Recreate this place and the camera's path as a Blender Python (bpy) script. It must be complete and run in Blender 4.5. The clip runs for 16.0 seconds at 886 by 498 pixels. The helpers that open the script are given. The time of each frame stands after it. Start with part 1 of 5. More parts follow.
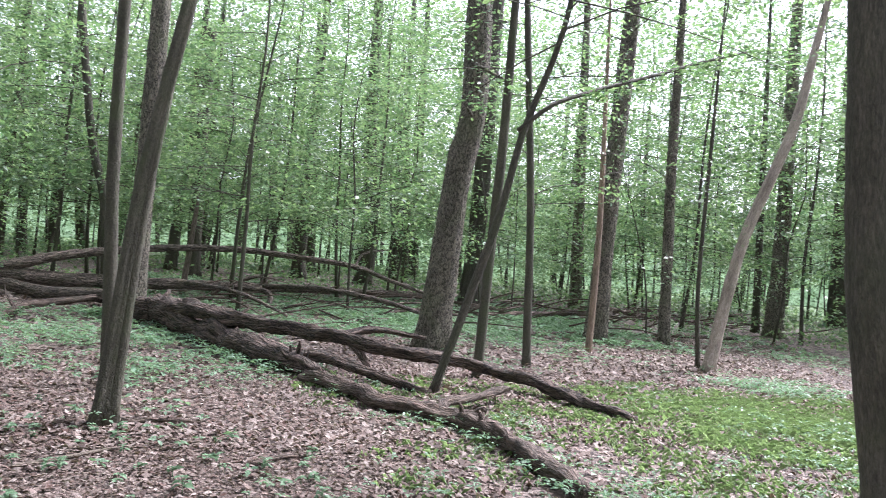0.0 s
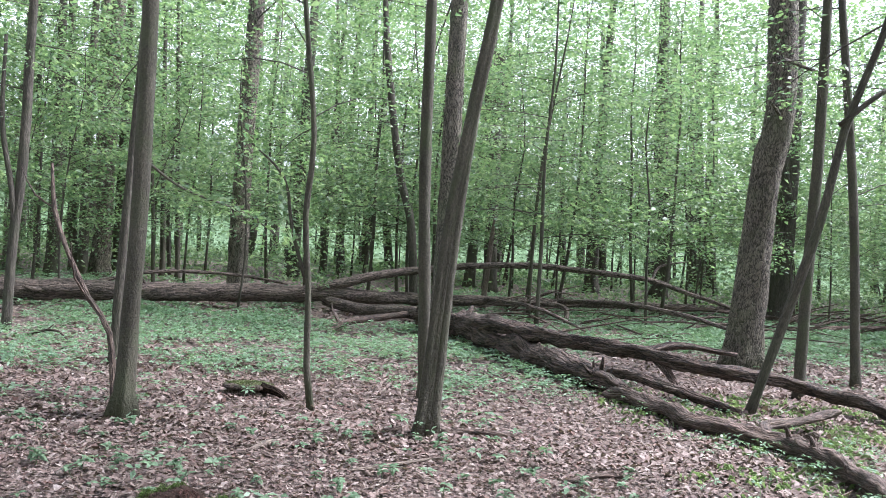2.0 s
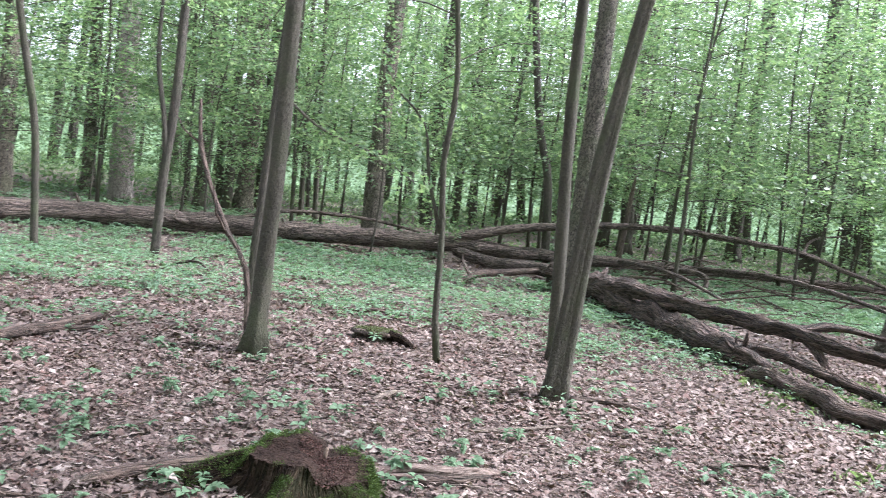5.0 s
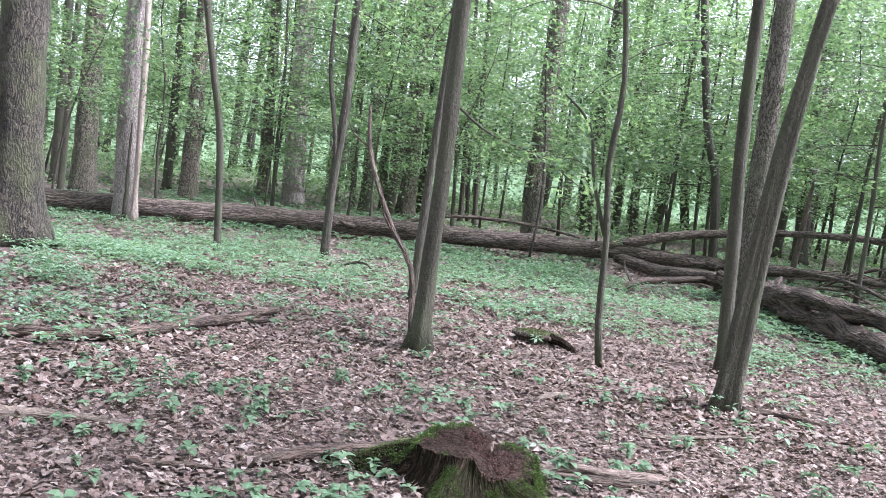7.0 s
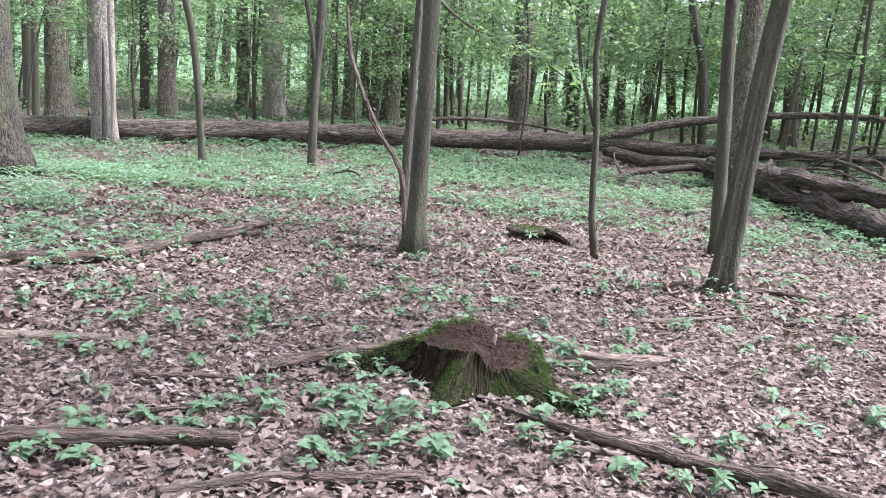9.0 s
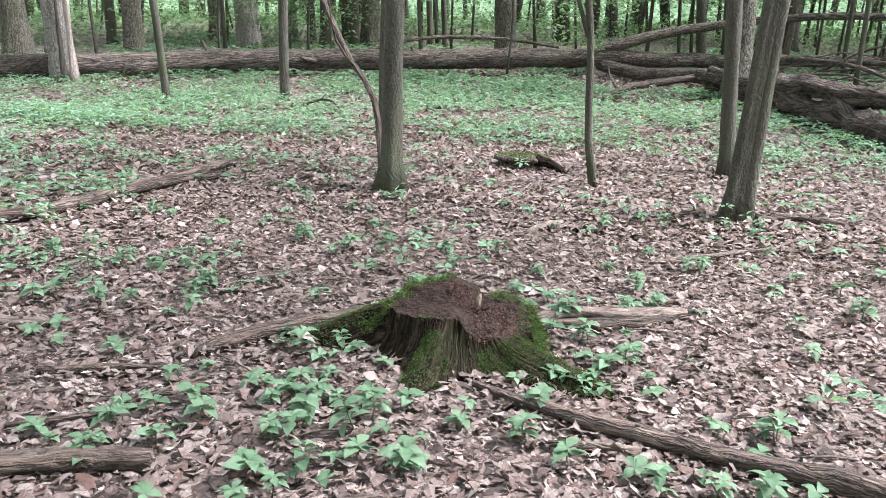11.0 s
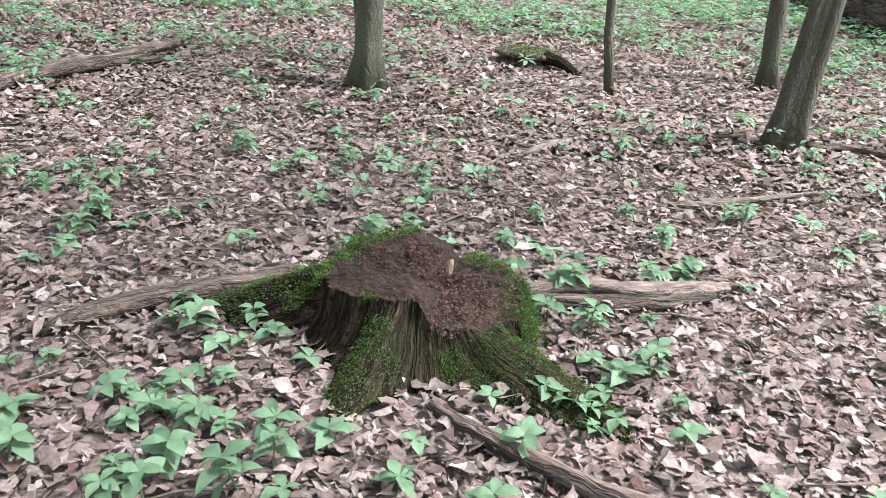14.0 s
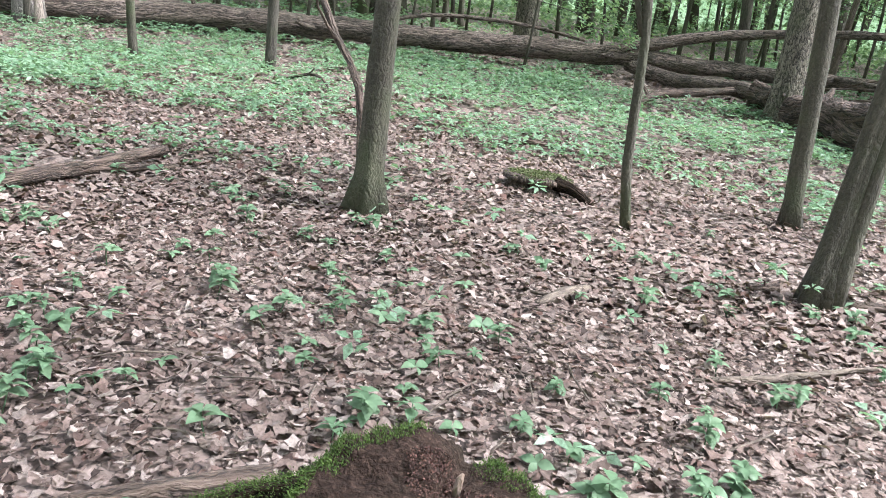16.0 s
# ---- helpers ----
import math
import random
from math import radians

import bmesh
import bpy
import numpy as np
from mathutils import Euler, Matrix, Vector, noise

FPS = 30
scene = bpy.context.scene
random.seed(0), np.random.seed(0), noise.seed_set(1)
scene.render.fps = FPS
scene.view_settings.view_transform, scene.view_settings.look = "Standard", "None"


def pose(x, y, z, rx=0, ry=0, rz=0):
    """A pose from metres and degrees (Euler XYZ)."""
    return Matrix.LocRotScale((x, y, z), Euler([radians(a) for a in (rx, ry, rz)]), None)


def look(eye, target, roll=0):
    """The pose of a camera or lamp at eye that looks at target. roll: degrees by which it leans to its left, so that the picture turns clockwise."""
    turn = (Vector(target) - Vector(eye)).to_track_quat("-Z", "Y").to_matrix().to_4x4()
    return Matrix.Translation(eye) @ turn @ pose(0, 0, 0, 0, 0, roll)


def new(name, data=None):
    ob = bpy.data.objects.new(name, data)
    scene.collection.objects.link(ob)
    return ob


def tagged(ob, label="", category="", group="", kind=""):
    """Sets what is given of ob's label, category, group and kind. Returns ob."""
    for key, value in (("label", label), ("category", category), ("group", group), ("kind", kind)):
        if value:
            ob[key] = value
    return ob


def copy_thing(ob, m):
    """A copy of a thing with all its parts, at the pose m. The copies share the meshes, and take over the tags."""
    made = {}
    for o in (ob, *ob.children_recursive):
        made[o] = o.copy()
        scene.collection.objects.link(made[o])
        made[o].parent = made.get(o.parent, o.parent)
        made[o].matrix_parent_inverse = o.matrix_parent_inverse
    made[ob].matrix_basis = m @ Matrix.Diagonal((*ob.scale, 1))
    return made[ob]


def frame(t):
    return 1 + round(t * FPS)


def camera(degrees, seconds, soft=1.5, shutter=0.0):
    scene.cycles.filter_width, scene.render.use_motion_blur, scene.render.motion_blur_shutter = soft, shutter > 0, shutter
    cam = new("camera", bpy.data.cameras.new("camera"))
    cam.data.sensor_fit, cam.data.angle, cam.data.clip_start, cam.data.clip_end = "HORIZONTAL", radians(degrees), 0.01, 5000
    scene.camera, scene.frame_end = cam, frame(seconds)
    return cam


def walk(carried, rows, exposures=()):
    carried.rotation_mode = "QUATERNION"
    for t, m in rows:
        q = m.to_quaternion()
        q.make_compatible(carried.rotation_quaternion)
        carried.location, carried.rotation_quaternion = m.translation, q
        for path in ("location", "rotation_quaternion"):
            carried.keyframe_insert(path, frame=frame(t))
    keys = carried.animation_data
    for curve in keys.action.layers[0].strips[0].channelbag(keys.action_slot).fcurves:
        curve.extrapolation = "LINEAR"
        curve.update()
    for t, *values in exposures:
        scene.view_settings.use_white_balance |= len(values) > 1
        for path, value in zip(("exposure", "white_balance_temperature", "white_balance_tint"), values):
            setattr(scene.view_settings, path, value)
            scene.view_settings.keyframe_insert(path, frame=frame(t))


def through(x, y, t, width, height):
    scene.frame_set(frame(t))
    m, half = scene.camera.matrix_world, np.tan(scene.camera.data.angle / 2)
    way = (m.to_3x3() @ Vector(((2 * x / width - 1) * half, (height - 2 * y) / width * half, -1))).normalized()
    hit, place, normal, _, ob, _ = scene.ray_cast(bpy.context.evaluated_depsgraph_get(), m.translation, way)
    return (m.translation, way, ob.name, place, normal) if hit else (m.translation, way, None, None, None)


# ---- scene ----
cam = camera(56.6, 16.0, soft=0.8, shutter=0.2)
PATH = [
    (0, (0.286, -1.505, 1.554), (0.931, 0.388, 1.606), 5.2),
    (0.5, (0.285, -1.509, 1.574), (0.727, 0.441, 1.629), 5.0),
    (1, (0.196, -1.437, 1.555), (0.365, 0.555, 1.591), 5.1),
    (1.5, (0.153, -1.387, 1.545), (0.141, 0.612, 1.578), 4.5),
    (2, (0.14, -1.382, 1.542), (0.105, 0.617, 1.575), 3.8),
    (2.5, (0.125, -1.407, 1.538), (0.099, 0.593, 1.564), 3.5),
    (3, (0.116, -1.397, 1.536), (0.166, 0.602, 1.504), 3.7),
    (3.5, (0.053, -1.313, 1.527), (0.099, 0.686, 1.495), 4.2),
    (4, (0.027, -1.228, 1.513), (0.064, 0.771, 1.474), 5.2),
    (4.5, (0.022, -1.152, 1.506), (-0.102, 0.842, 1.434), 6.4),
    (5, (0.051, -1.067, 1.545), (-0.285, 0.902, 1.434), 7.4),
    (5.2, (0.063, -1.078, 1.573), (-0.374, 0.869, 1.438), 7.9),
    (7.3, (-0.004, -1.085, 1.454), (-0.725, 0.775, 1.313), 6.9),
    (7.5, (-0.006, -1.086, 1.447), (-0.728, 0.773, 1.303), 5.9),
    (8, (-0.015, -1.074, 1.447), (-0.736, 0.785, 1.292), 5.1),
    (8.5, (-0.007, -1.073, 1.428), (-0.668, 0.795, 1.156), 4.1),
    (9, (-0.031, -1.06, 1.42), (-0.676, 0.798, 1.057), 4.1),
    (9.2, (-0.048, -1.028, 1.413), (-0.684, 0.823, 0.998), 4.1),
    (11.3, (-0.185, -0.208, 1.372), (-0.796, 1.603, 0.783), 1.2),
    (11.5, (-0.173, -0.166, 1.368), (-0.783, 1.63, 0.735), 1.2),
    (12, (-0.242, 0.043, 1.329), (-0.849, 1.815, 0.626), 2.9),
    (12.5, (-0.345, 0.242, 1.315), (-0.934, 1.992, 0.546), 4.2),
    (13, (-0.38, 0.353, 1.318), (-0.961, 2.097, 0.532), 4.4),
    (13.5, (-0.392, 0.564, 1.299), (-0.965, 2.306, 0.501), 4.5),
    (14, (-0.405, 0.753, 1.287), (-0.976, 2.493, 0.482), 4.5),
    (14.5, (-0.533, 0.923, 1.292), (-1.112, 2.685, 0.541), 4.3),
    (15, (-0.631, 1.026, 1.293), (-1.185, 2.802, 0.56), 4.6),
    (15.5, (-0.664, 1.117, 1.324), (-1.223, 2.925, 0.675), 6.6),
    (16, (-0.668, 1.255, 1.355), (-1.262, 3.071, 0.765), 7.5),
]
walk(cam, [(t, look(eye, target, roll)) for t, eye, target, roll in PATH], [(0, 1.34, 5700, 18.5), (1, 1.32, 5650, 18.5), (2, 1.4, 5650, 18), (4, 1.55, 5650, 18), (5.2, 1.62, 5650, 18), (7.3, 1.67, 5550, 20.5), (9.2, 1.74, 5650, 19), (11.3, 1.74, 5760, 13.5), (15, 1.72, 5780, 12), (16, 1.76, 5780, 12)])

# ---- light ----
SUN_EL, SUN_AZ = 52.0, 72.0
world = bpy.data.worlds.new("overcast_sky")
scene.world = world
world.use_nodes = True
wn = world.node_tree.nodes
sky = wn.new("ShaderNodeTexSky")
sky.sky_type = "NISHITA"
sky.sun_disc = False
sky.sun_elevation, sky.sun_rotation = radians(SUN_EL), radians(SUN_AZ)
sky.air_density, sky.dust_density, sky.ozone_density = 1.0, 4.0, 1.0
cloud = wn.new("ShaderNodeHueSaturation")
cloud.inputs["Saturation"].default_value, cloud.inputs["Value"].default_value = 0.2, 1.3
world.node_tree.links.new(sky.outputs["Color"], cloud.inputs["Color"])
world.node_tree.links.new(cloud.outputs["Color"], wn["Background"].inputs["Color"])
wn["Background"].inputs["Strength"].default_value = 0.15
sun = new("sun", bpy.data.lights.new("sun", "SUN"))
sun.data.energy, sun.data.angle, sun.data.color = 4.8, radians(12), (1.0, 0.95, 0.88)
sun_way = Vector((math.sin(radians(SUN_AZ)) * math.cos(radians(SUN_EL)),
                  math.cos(radians(SUN_AZ)) * math.cos(radians(SUN_EL)), math.sin(radians(SUN_EL))))
sun.matrix_world = look(sun_way * 60, (0, 0, 0))

# ---- materials ----


def node_material(name):
    m = bpy.data.materials.new(name)
    m.use_nodes = True
    nt = m.node_tree
    return m, nt, nt.nodes["Principled BSDF"]


def add(nt, kind, **inputs):
    n = nt.nodes.new(kind)
    for key, value in inputs.items():
        n.inputs[key.replace("_", " ")].default_value = value
    return n


def ramp(nt, fac, stops):
    r = nt.nodes.new("ShaderNodeValToRGB")
    e = r.color_ramp.elements
    while len(e) < len(stops):
        e.new(0.5)
    for i, (p, c) in enumerate(stops):
        e[i].position, e[i].color = p, (*c, 1)
    nt.links.new(fac, r.inputs["Fac"])
    return r.outputs["Color"]


def blend(nt, fac, a, b, how="MIX"):
    n = nt.nodes.new("ShaderNodeMix")
    n.data_type, n.blend_type = "RGBA", how
    for sock, v in ((n.inputs["Factor"], fac), (n.inputs["A"], a), (n.inputs["B"], b)):
        if hasattr(v, "links"):
            nt.links.new(v, sock)
        elif isinstance(v, tuple):
            sock.default_value = (*v, 1)
        else:
            sock.default_value = v
    return n.outputs["Result"]


def bump(nt, bsdf, height, strength, distance):
    b = add(nt, "ShaderNodeBump", Strength=strength, Distance=distance)
    nt.links.new(height, b.inputs["Height"])
    nt.links.new(b.outputs["Normal"], bsdf.inputs["Normal"])


def stretched(nt, source, scale):
    m = nt.nodes.new("ShaderNodeMapping")
    m.inputs["Scale"].default_value = scale
    nt.links.new(source, m.inputs["Vector"])
    return m.outputs["Vector"]


def bark_material(name, dark, mid, light, moss=0.3, fissure=1.0, moss_colour=(0.10, 0.12, 0.05), ridge=30.0, grain_z=0.16):
    """Bark in metres along the stem: fissured ridges, patchy tone and a green film of algae."""
    m, nt, bsdf = node_material(name)
    at = nt.nodes.new("ShaderNodeAttribute")
    at.attribute_name = "bark"
    vec = at.outputs["Vector"]
    wob = add(nt, "ShaderNodeTexNoise", Scale=9.0, Detail=3.0)
    nt.links.new(vec, wob.inputs["Vector"])
    warped = nt.nodes.new("ShaderNodeMix")
    warped.data_type = "VECTOR"
    warped.inputs["Factor"].default_value = 0.05
    nt.links.new(vec, warped.inputs["A"])
    nt.links.new(wob.outputs["Color"], warped.inputs["B"])
    base = warped.outputs["Result"]
    ridges = add(nt, "ShaderNodeTexNoise", Scale=1.0, Detail=4.0, Roughness=0.55)
    nt.links.new(stretched(nt, base, (ridge, ridge, ridge * grain_z)), ridges.inputs["Vector"])
    centred = nt.nodes.new("ShaderNodeMath")
    centred.operation = "SUBTRACT"
    nt.links.new(ridges.outputs["Fac"], centred.inputs[0])
    centred.inputs[1].default_value = 0.5
    folded = nt.nodes.new("ShaderNodeMath")
    folded.operation = "ABSOLUTE"
    nt.links.new(centred.outputs["Value"], folded.inputs[0])
    grain = add(nt, "ShaderNodeTexNoise", Scale=1.0, Detail=6.0, Roughness=0.7)
    nt.links.new(stretched(nt, vec, (60, 60, 80 * grain_z)), grain.inputs["Vector"])
    tone = add(nt, "ShaderNodeTexNoise", Scale=2.2, Detail=4.0)
    nt.links.new(vec, tone.inputs["Vector"])
    edge = nt.nodes.new("ShaderNodeMapRange")
    edge.inputs["From Max"].default_value = 0.13
    nt.links.new(folded.outputs["Value"], edge.inputs["Value"])
    colour = ramp(nt, grain.outputs["Fac"], [(0.3, dark), (0.52, mid), (0.75, light)])
    crack = ramp(nt, edge.outputs["Result"], [(0.0, tuple(max(0.08, 1 - 0.8 * fissure) for _ in range(3))), (0.5, (1, 1, 1))])
    colour = blend(nt, 1.0, colour, crack, "MULTIPLY")
    blotch = add(nt, "ShaderNodeTexNoise", Scale=1.0, Detail=5.0, Roughness=0.65)
    nt.links.new(stretched(nt, vec, (7, 7, 1.6)), blotch.inputs["Vector"])
    colour = blend(nt, 1.0, colour, ramp(nt, blotch.outputs["Fac"], [(0.3, (0.6, 0.58, 0.56)), (0.7, (1.35, 1.33, 1.3))]), "MULTIPLY")
    patch = ramp(nt, tone.outputs["Fac"], [(0.48, (0, 0, 0)), (0.66, (moss, moss, moss))])
    colour = blend(nt, patch, colour, moss_colour)
    nt.links.new(colour, bsdf.inputs["Base Color"])
    bsdf.inputs["Roughness"].default_value = 0.9
    height = blend(nt, 0.35, edge.outputs["Result"], grain.outputs["Fac"])
    bump(nt, bsdf, height, 0.35 + 0.6 * fissure, 0.03)
    return m


def leaf_material(name, colours, through=0.45, gloss=0.45):
    """Leaves that let light through, each of its own green."""
    m, nt, bsdf = node_material(name)
    geo = nt.nodes.new("ShaderNodeNewGeometry")
    colour = ramp(nt, geo.outputs["Random Per Island"], [(i / (len(colours) - 1), c) for i, c in enumerate(colours)])
    spots = add(nt, "ShaderNodeTexNoise", Scale=70.0, Detail=4.0, Roughness=0.7)
    nt.links.new(geo.outputs["Position"], spots.inputs["Vector"])
    colour = blend(nt, 1.0, colour, ramp(nt, spots.outputs["Fac"], [(0.32, (0.6, 0.58, 0.55)), (0.68, (1.3, 1.3, 1.3))]), "MULTIPLY")
    nt.links.new(colour, bsdf.inputs["Base Color"])
    bsdf.inputs["Roughness"].default_value = gloss
    bsdf.inputs["Specular IOR Level"].default_value = 0.5
    if through:
        t = nt.nodes.new("ShaderNodeBsdfTranslucent")
        nt.links.new(blend(nt, 1.0, colour, (1.15, 1.25, 0.8), "MULTIPLY"), t.inputs["Color"])
        mix = nt.nodes.new("ShaderNodeMixShader")
        mix.inputs["Fac"].default_value = through
        nt.links.new(bsdf.outputs["BSDF"], mix.inputs[1])
        nt.links.new(t.outputs["BSDF"], mix.inputs[2])
        nt.links.new(mix.outputs["Shader"], nt.nodes["Material Output"].inputs["Surface"])
    return m


def wood_material(name, dark, mid, light):
    return bark_material(name, dark, mid, light, 0.12, 0.35, (0.07, 0.08, 0.04))


M_HORNBEAM = bark_material("smooth_grey_brown_bark", (0.04, 0.036, 0.027), (0.068, 0.062, 0.046), (0.108, 0.098, 0.075), 0.65, 0.1, (0.06, 0.072, 0.033), 30.0, 0.45)
M_OAK = bark_material("fissured_oak_bark", (0.0793, 0.0676, 0.0546), (0.191, 0.166, 0.134), (0.313, 0.285, 0.23), 0.35, 1.2, (0.103, 0.121, 0.058), 24.0, 0.38)
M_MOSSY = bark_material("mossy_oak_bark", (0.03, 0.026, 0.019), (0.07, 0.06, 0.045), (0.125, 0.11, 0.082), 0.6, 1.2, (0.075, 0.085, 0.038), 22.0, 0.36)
M_DARK = bark_material("dark_young_bark", (0.035, 0.03, 0.025), (0.075, 0.0663, 0.0525), (0.13, 0.115, 0.09), 0.35, 0.35, (0.048, 0.060, 0.028))
M_PALE = bark_material("pale_grey_scaly_bark", (0.13, 0.112, 0.104), (0.305, 0.27, 0.254), (0.52, 0.468, 0.442), 0.15, 0.75, (0.182, 0.195, 0.13), 26.0, 0.4)
M_BARE = bark_material("bare_dead_wood", (0.24, 0.19, 0.165), (0.40, 0.335, 0.30), (0.54, 0.47, 0.43), 0.08, 0.35)
M_LOG = bark_material("rough_fallen_bark", (0.02, 0.013, 0.010), (0.10, 0.069, 0.056), (0.24, 0.18, 0.152), 0.1, 1.15, (0.07, 0.08, 0.04), 22.0, 0.12)
M_TRUNK = bark_material("weathered_fallen_bark", (0.042, 0.0324, 0.0264), (0.15, 0.116, 0.0984), (0.3, 0.246, 0.216), 0.12, 1.05, (0.08, 0.09, 0.05), 19.0)
M_ROT = bark_material("rotting_branch_wood", (0.026, 0.017, 0.013), (0.115, 0.08, 0.064), (0.25, 0.19, 0.158), 0.15, 0.85, (0.06, 0.065, 0.035), 30.0, 0.08)
M_STICK = wood_material("weathered_stick_wood", (0.060, 0.046, 0.038), (0.143, 0.112, 0.091), (0.247, 0.203, 0.169))
M_BROKEN = wood_material("pale_split_wood", (0.175, 0.119, 0.084), (0.294, 0.217, 0.168), (0.406, 0.322, 0.266))
M_LEAF = leaf_material("hornbeam_leaves", [(0.0732, 0.131, 0.0651), (0.135, 0.209, 0.114), (0.215, 0.295, 0.175), (0.102, 0.175, 0.114), (0.161, 0.239, 0.127), (0.253, 0.32, 0.209)], 0.55)
M_HERB = leaf_material("ground_herb_leaves", [(0.095, 0.178, 0.10), (0.165, 0.262, 0.17), (0.225, 0.32, 0.23), (0.12, 0.212, 0.128)], 0.4, 0.4)
M_HERB.node_tree.nodes["Principled BSDF"].inputs["Specular IOR Level"].default_value = 0.25
M_GRASS = leaf_material("grass_blades", [(0.165, 0.245, 0.115), (0.235, 0.325, 0.165), (0.265, 0.335, 0.195)], 0.4)
M_DEAD = leaf_material("dead_leaves", [(0.03, 0.019, 0.016), (0.185, 0.141, 0.125), (0.078, 0.049, 0.041), (0.275, 0.222, 0.201), (0.115, 0.076, 0.064), (0.34, 0.286, 0.262), (0.05, 0.031, 0.026), (0.215, 0.162, 0.143), (0.10, 0.056, 0.045), (0.25, 0.196, 0.176), (0.068, 0.044, 0.036), (0.325, 0.268, 0.243)], 0.12, 0.75)
M_DEAD.node_tree.nodes["Principled BSDF"].inputs["Specular IOR Level"].default_value = 0.25
M_MOSS = leaf_material("moss_tufts", [(0.03, 0.058, 0.011), (0.058, 0.10, 0.017), (0.095, 0.145, 0.03), (0.042, 0.072, 0.014)], 0.25, 0.9)


def ground_material():
    m, nt, bsdf = node_material("leaf_litter_ground")
    geo = nt.nodes.new("ShaderNodeNewGeometry")
    pos = geo.outputs["Position"]
    warp = add(nt, "ShaderNodeTexNoise", Scale=14.0, Detail=2.0)
    nt.links.new(pos, warp.inputs["Vector"])
    w = nt.nodes.new("ShaderNodeMix")
    w.data_type = "VECTOR"
    w.inputs["Factor"].default_value = 0.06
    nt.links.new(pos, w.inputs["A"])
    nt.links.new(warp.outputs["Color"], w.inputs["B"])
    cells = add(nt, "ShaderNodeTexVoronoi", Scale=17.0)
    nt.links.new(w.outputs["Result"], cells.inputs["Vector"])
    edge = add(nt, "ShaderNodeTexVoronoi", Scale=17.0)
    edge.feature = "DISTANCE_TO_EDGE"
    nt.links.new(w.outputs["Result"], edge.inputs["Vector"])
    sep = nt.nodes.new("ShaderNodeSeparateColor")
    nt.links.new(cells.outputs["Color"], sep.inputs["Color"])
    colour = ramp(nt, sep.outputs["Red"], [(0.0, (0.03, 0.02, 0.016)), (0.3, (0.075, 0.05, 0.041)), (0.6, (0.14, 0.10, 0.085)), (1.0, (0.24, 0.185, 0.162))])
    rim = ramp(nt, edge.outputs["Distance"], [(0.0, (0.3, 0.3, 0.3)), (0.08, (1, 1, 1))])
    colour = blend(nt, 1.0, colour, rim, "MULTIPLY")
    big = add(nt, "ShaderNodeTexNoise", Scale=0.35, Detail=5.0, Roughness=0.6)
    nt.links.new(pos, big.inputs["Vector"])
    # low herbs take over further out among the trees
    xyz = nt.nodes.new("ShaderNodeSeparateXYZ")
    nt.links.new(pos, xyz.inputs["Vector"])
    far = nt.nodes.new("ShaderNodeMapRange")
    far.inputs["From Min"].default_value, far.inputs["From Max"].default_value = 14.0, 40.0
    far.inputs["To Max"].default_value = 0.1
    nt.links.new(xyz.outputs["Y"], far.inputs["Value"])
    plus = nt.nodes.new("ShaderNodeMath")
    nt.links.new(big.outputs["Fac"], plus.inputs[0])
    nt.links.new(far.outputs["Result"], plus.inputs[1])
    green = ramp(nt, plus.outputs["Value"], [(0.64, (0, 0, 0)), (0.84, (0.7, 0.7, 0.7))])
    fine = add(nt, "ShaderNodeTexNoise", Scale=7.0, Detail=7.0, Roughness=0.75)
    nt.links.new(pos, fine.inputs["Vector"])
    herb = ramp(nt, fine.outputs["Fac"], [(0.35, (0.07, 0.115, 0.05)), (0.65, (0.16, 0.225, 0.12))])
    colour = blend(nt, green, colour, herb)
    open_land = nt.nodes.new("ShaderNodeMapRange")
    open_land.inputs["From Min"].default_value, open_land.inputs["From Max"].default_value = 30.0, 52.0
    reach = nt.nodes.new("ShaderNodeVectorMath")
    reach.operation = "LENGTH"
    nt.links.new(pos, reach.inputs[0])
    nt.links.new(reach.outputs["Value"], open_land.inputs["Value"])
    colour = blend(nt, open_land.outputs["Result"], colour, ramp(nt, fine.outputs["Fac"], [(0.3, (0.05, 0.09, 0.026)), (0.7, (0.085, 0.135, 0.042))]))
    nt.links.new(colour, bsdf.inputs["Base Color"])
    bsdf.inputs["Roughness"].default_value = 0.85
    bump(nt, bsdf, edge.outputs["Distance"], 0.6, 0.03)
    return m


M_GROUND = ground_material()

# ---- shapes ----


def ground_z(x, y):
    """The forest floor: level near the stump, then rising gently."""
    u = np.maximum(np.asarray(y, float) - 9.0, 0.0)
    return 1.5 * (1 - np.exp(-u * u / (u + 3) / 24))


def gz(x, y):
    return float(ground_z(x, y))


def mesh_of(name, verts, faces, material, smooth=True, bark=None):
    me = bpy.data.meshes.new(name)
    me.from_pydata([tuple(v) for v in verts], [], faces)
    me.materials.append(material)
    if smooth:
        me.polygons.foreach_set("use_smooth", [True] * len(me.polygons))
    if bark is not None:
        a = me.attributes.new("bark", "FLOAT_VECTOR", "POINT")
        a.data.foreach_set("vector", np.asarray(bark, np.float32).ravel())
    me.update()
    return me


def polygons(name, verts, size, material, smooth=False):
    """A mesh of many loose polygons of `size` corners each; verts is (n, size, 3)."""
    n = len(verts)
    me = bpy.data.meshes.new(name)
    me.vertices.add(n * size)
    me.vertices.foreach_set("co", np.asarray(verts, np.float32).ravel())
    me.loops.add(n * size)
    me.loops.foreach_set("vertex_index", np.arange(n * size, dtype=np.int32))
    me.polygons.add(n)
    me.polygons.foreach_set("loop_start", np.arange(0, n * size, size, dtype=np.int32))
    me.polygons.foreach_set("loop_total", np.full(n, size, np.int32))
    me.materials.append(material)
    me.update(calc_edges=True)
    return me


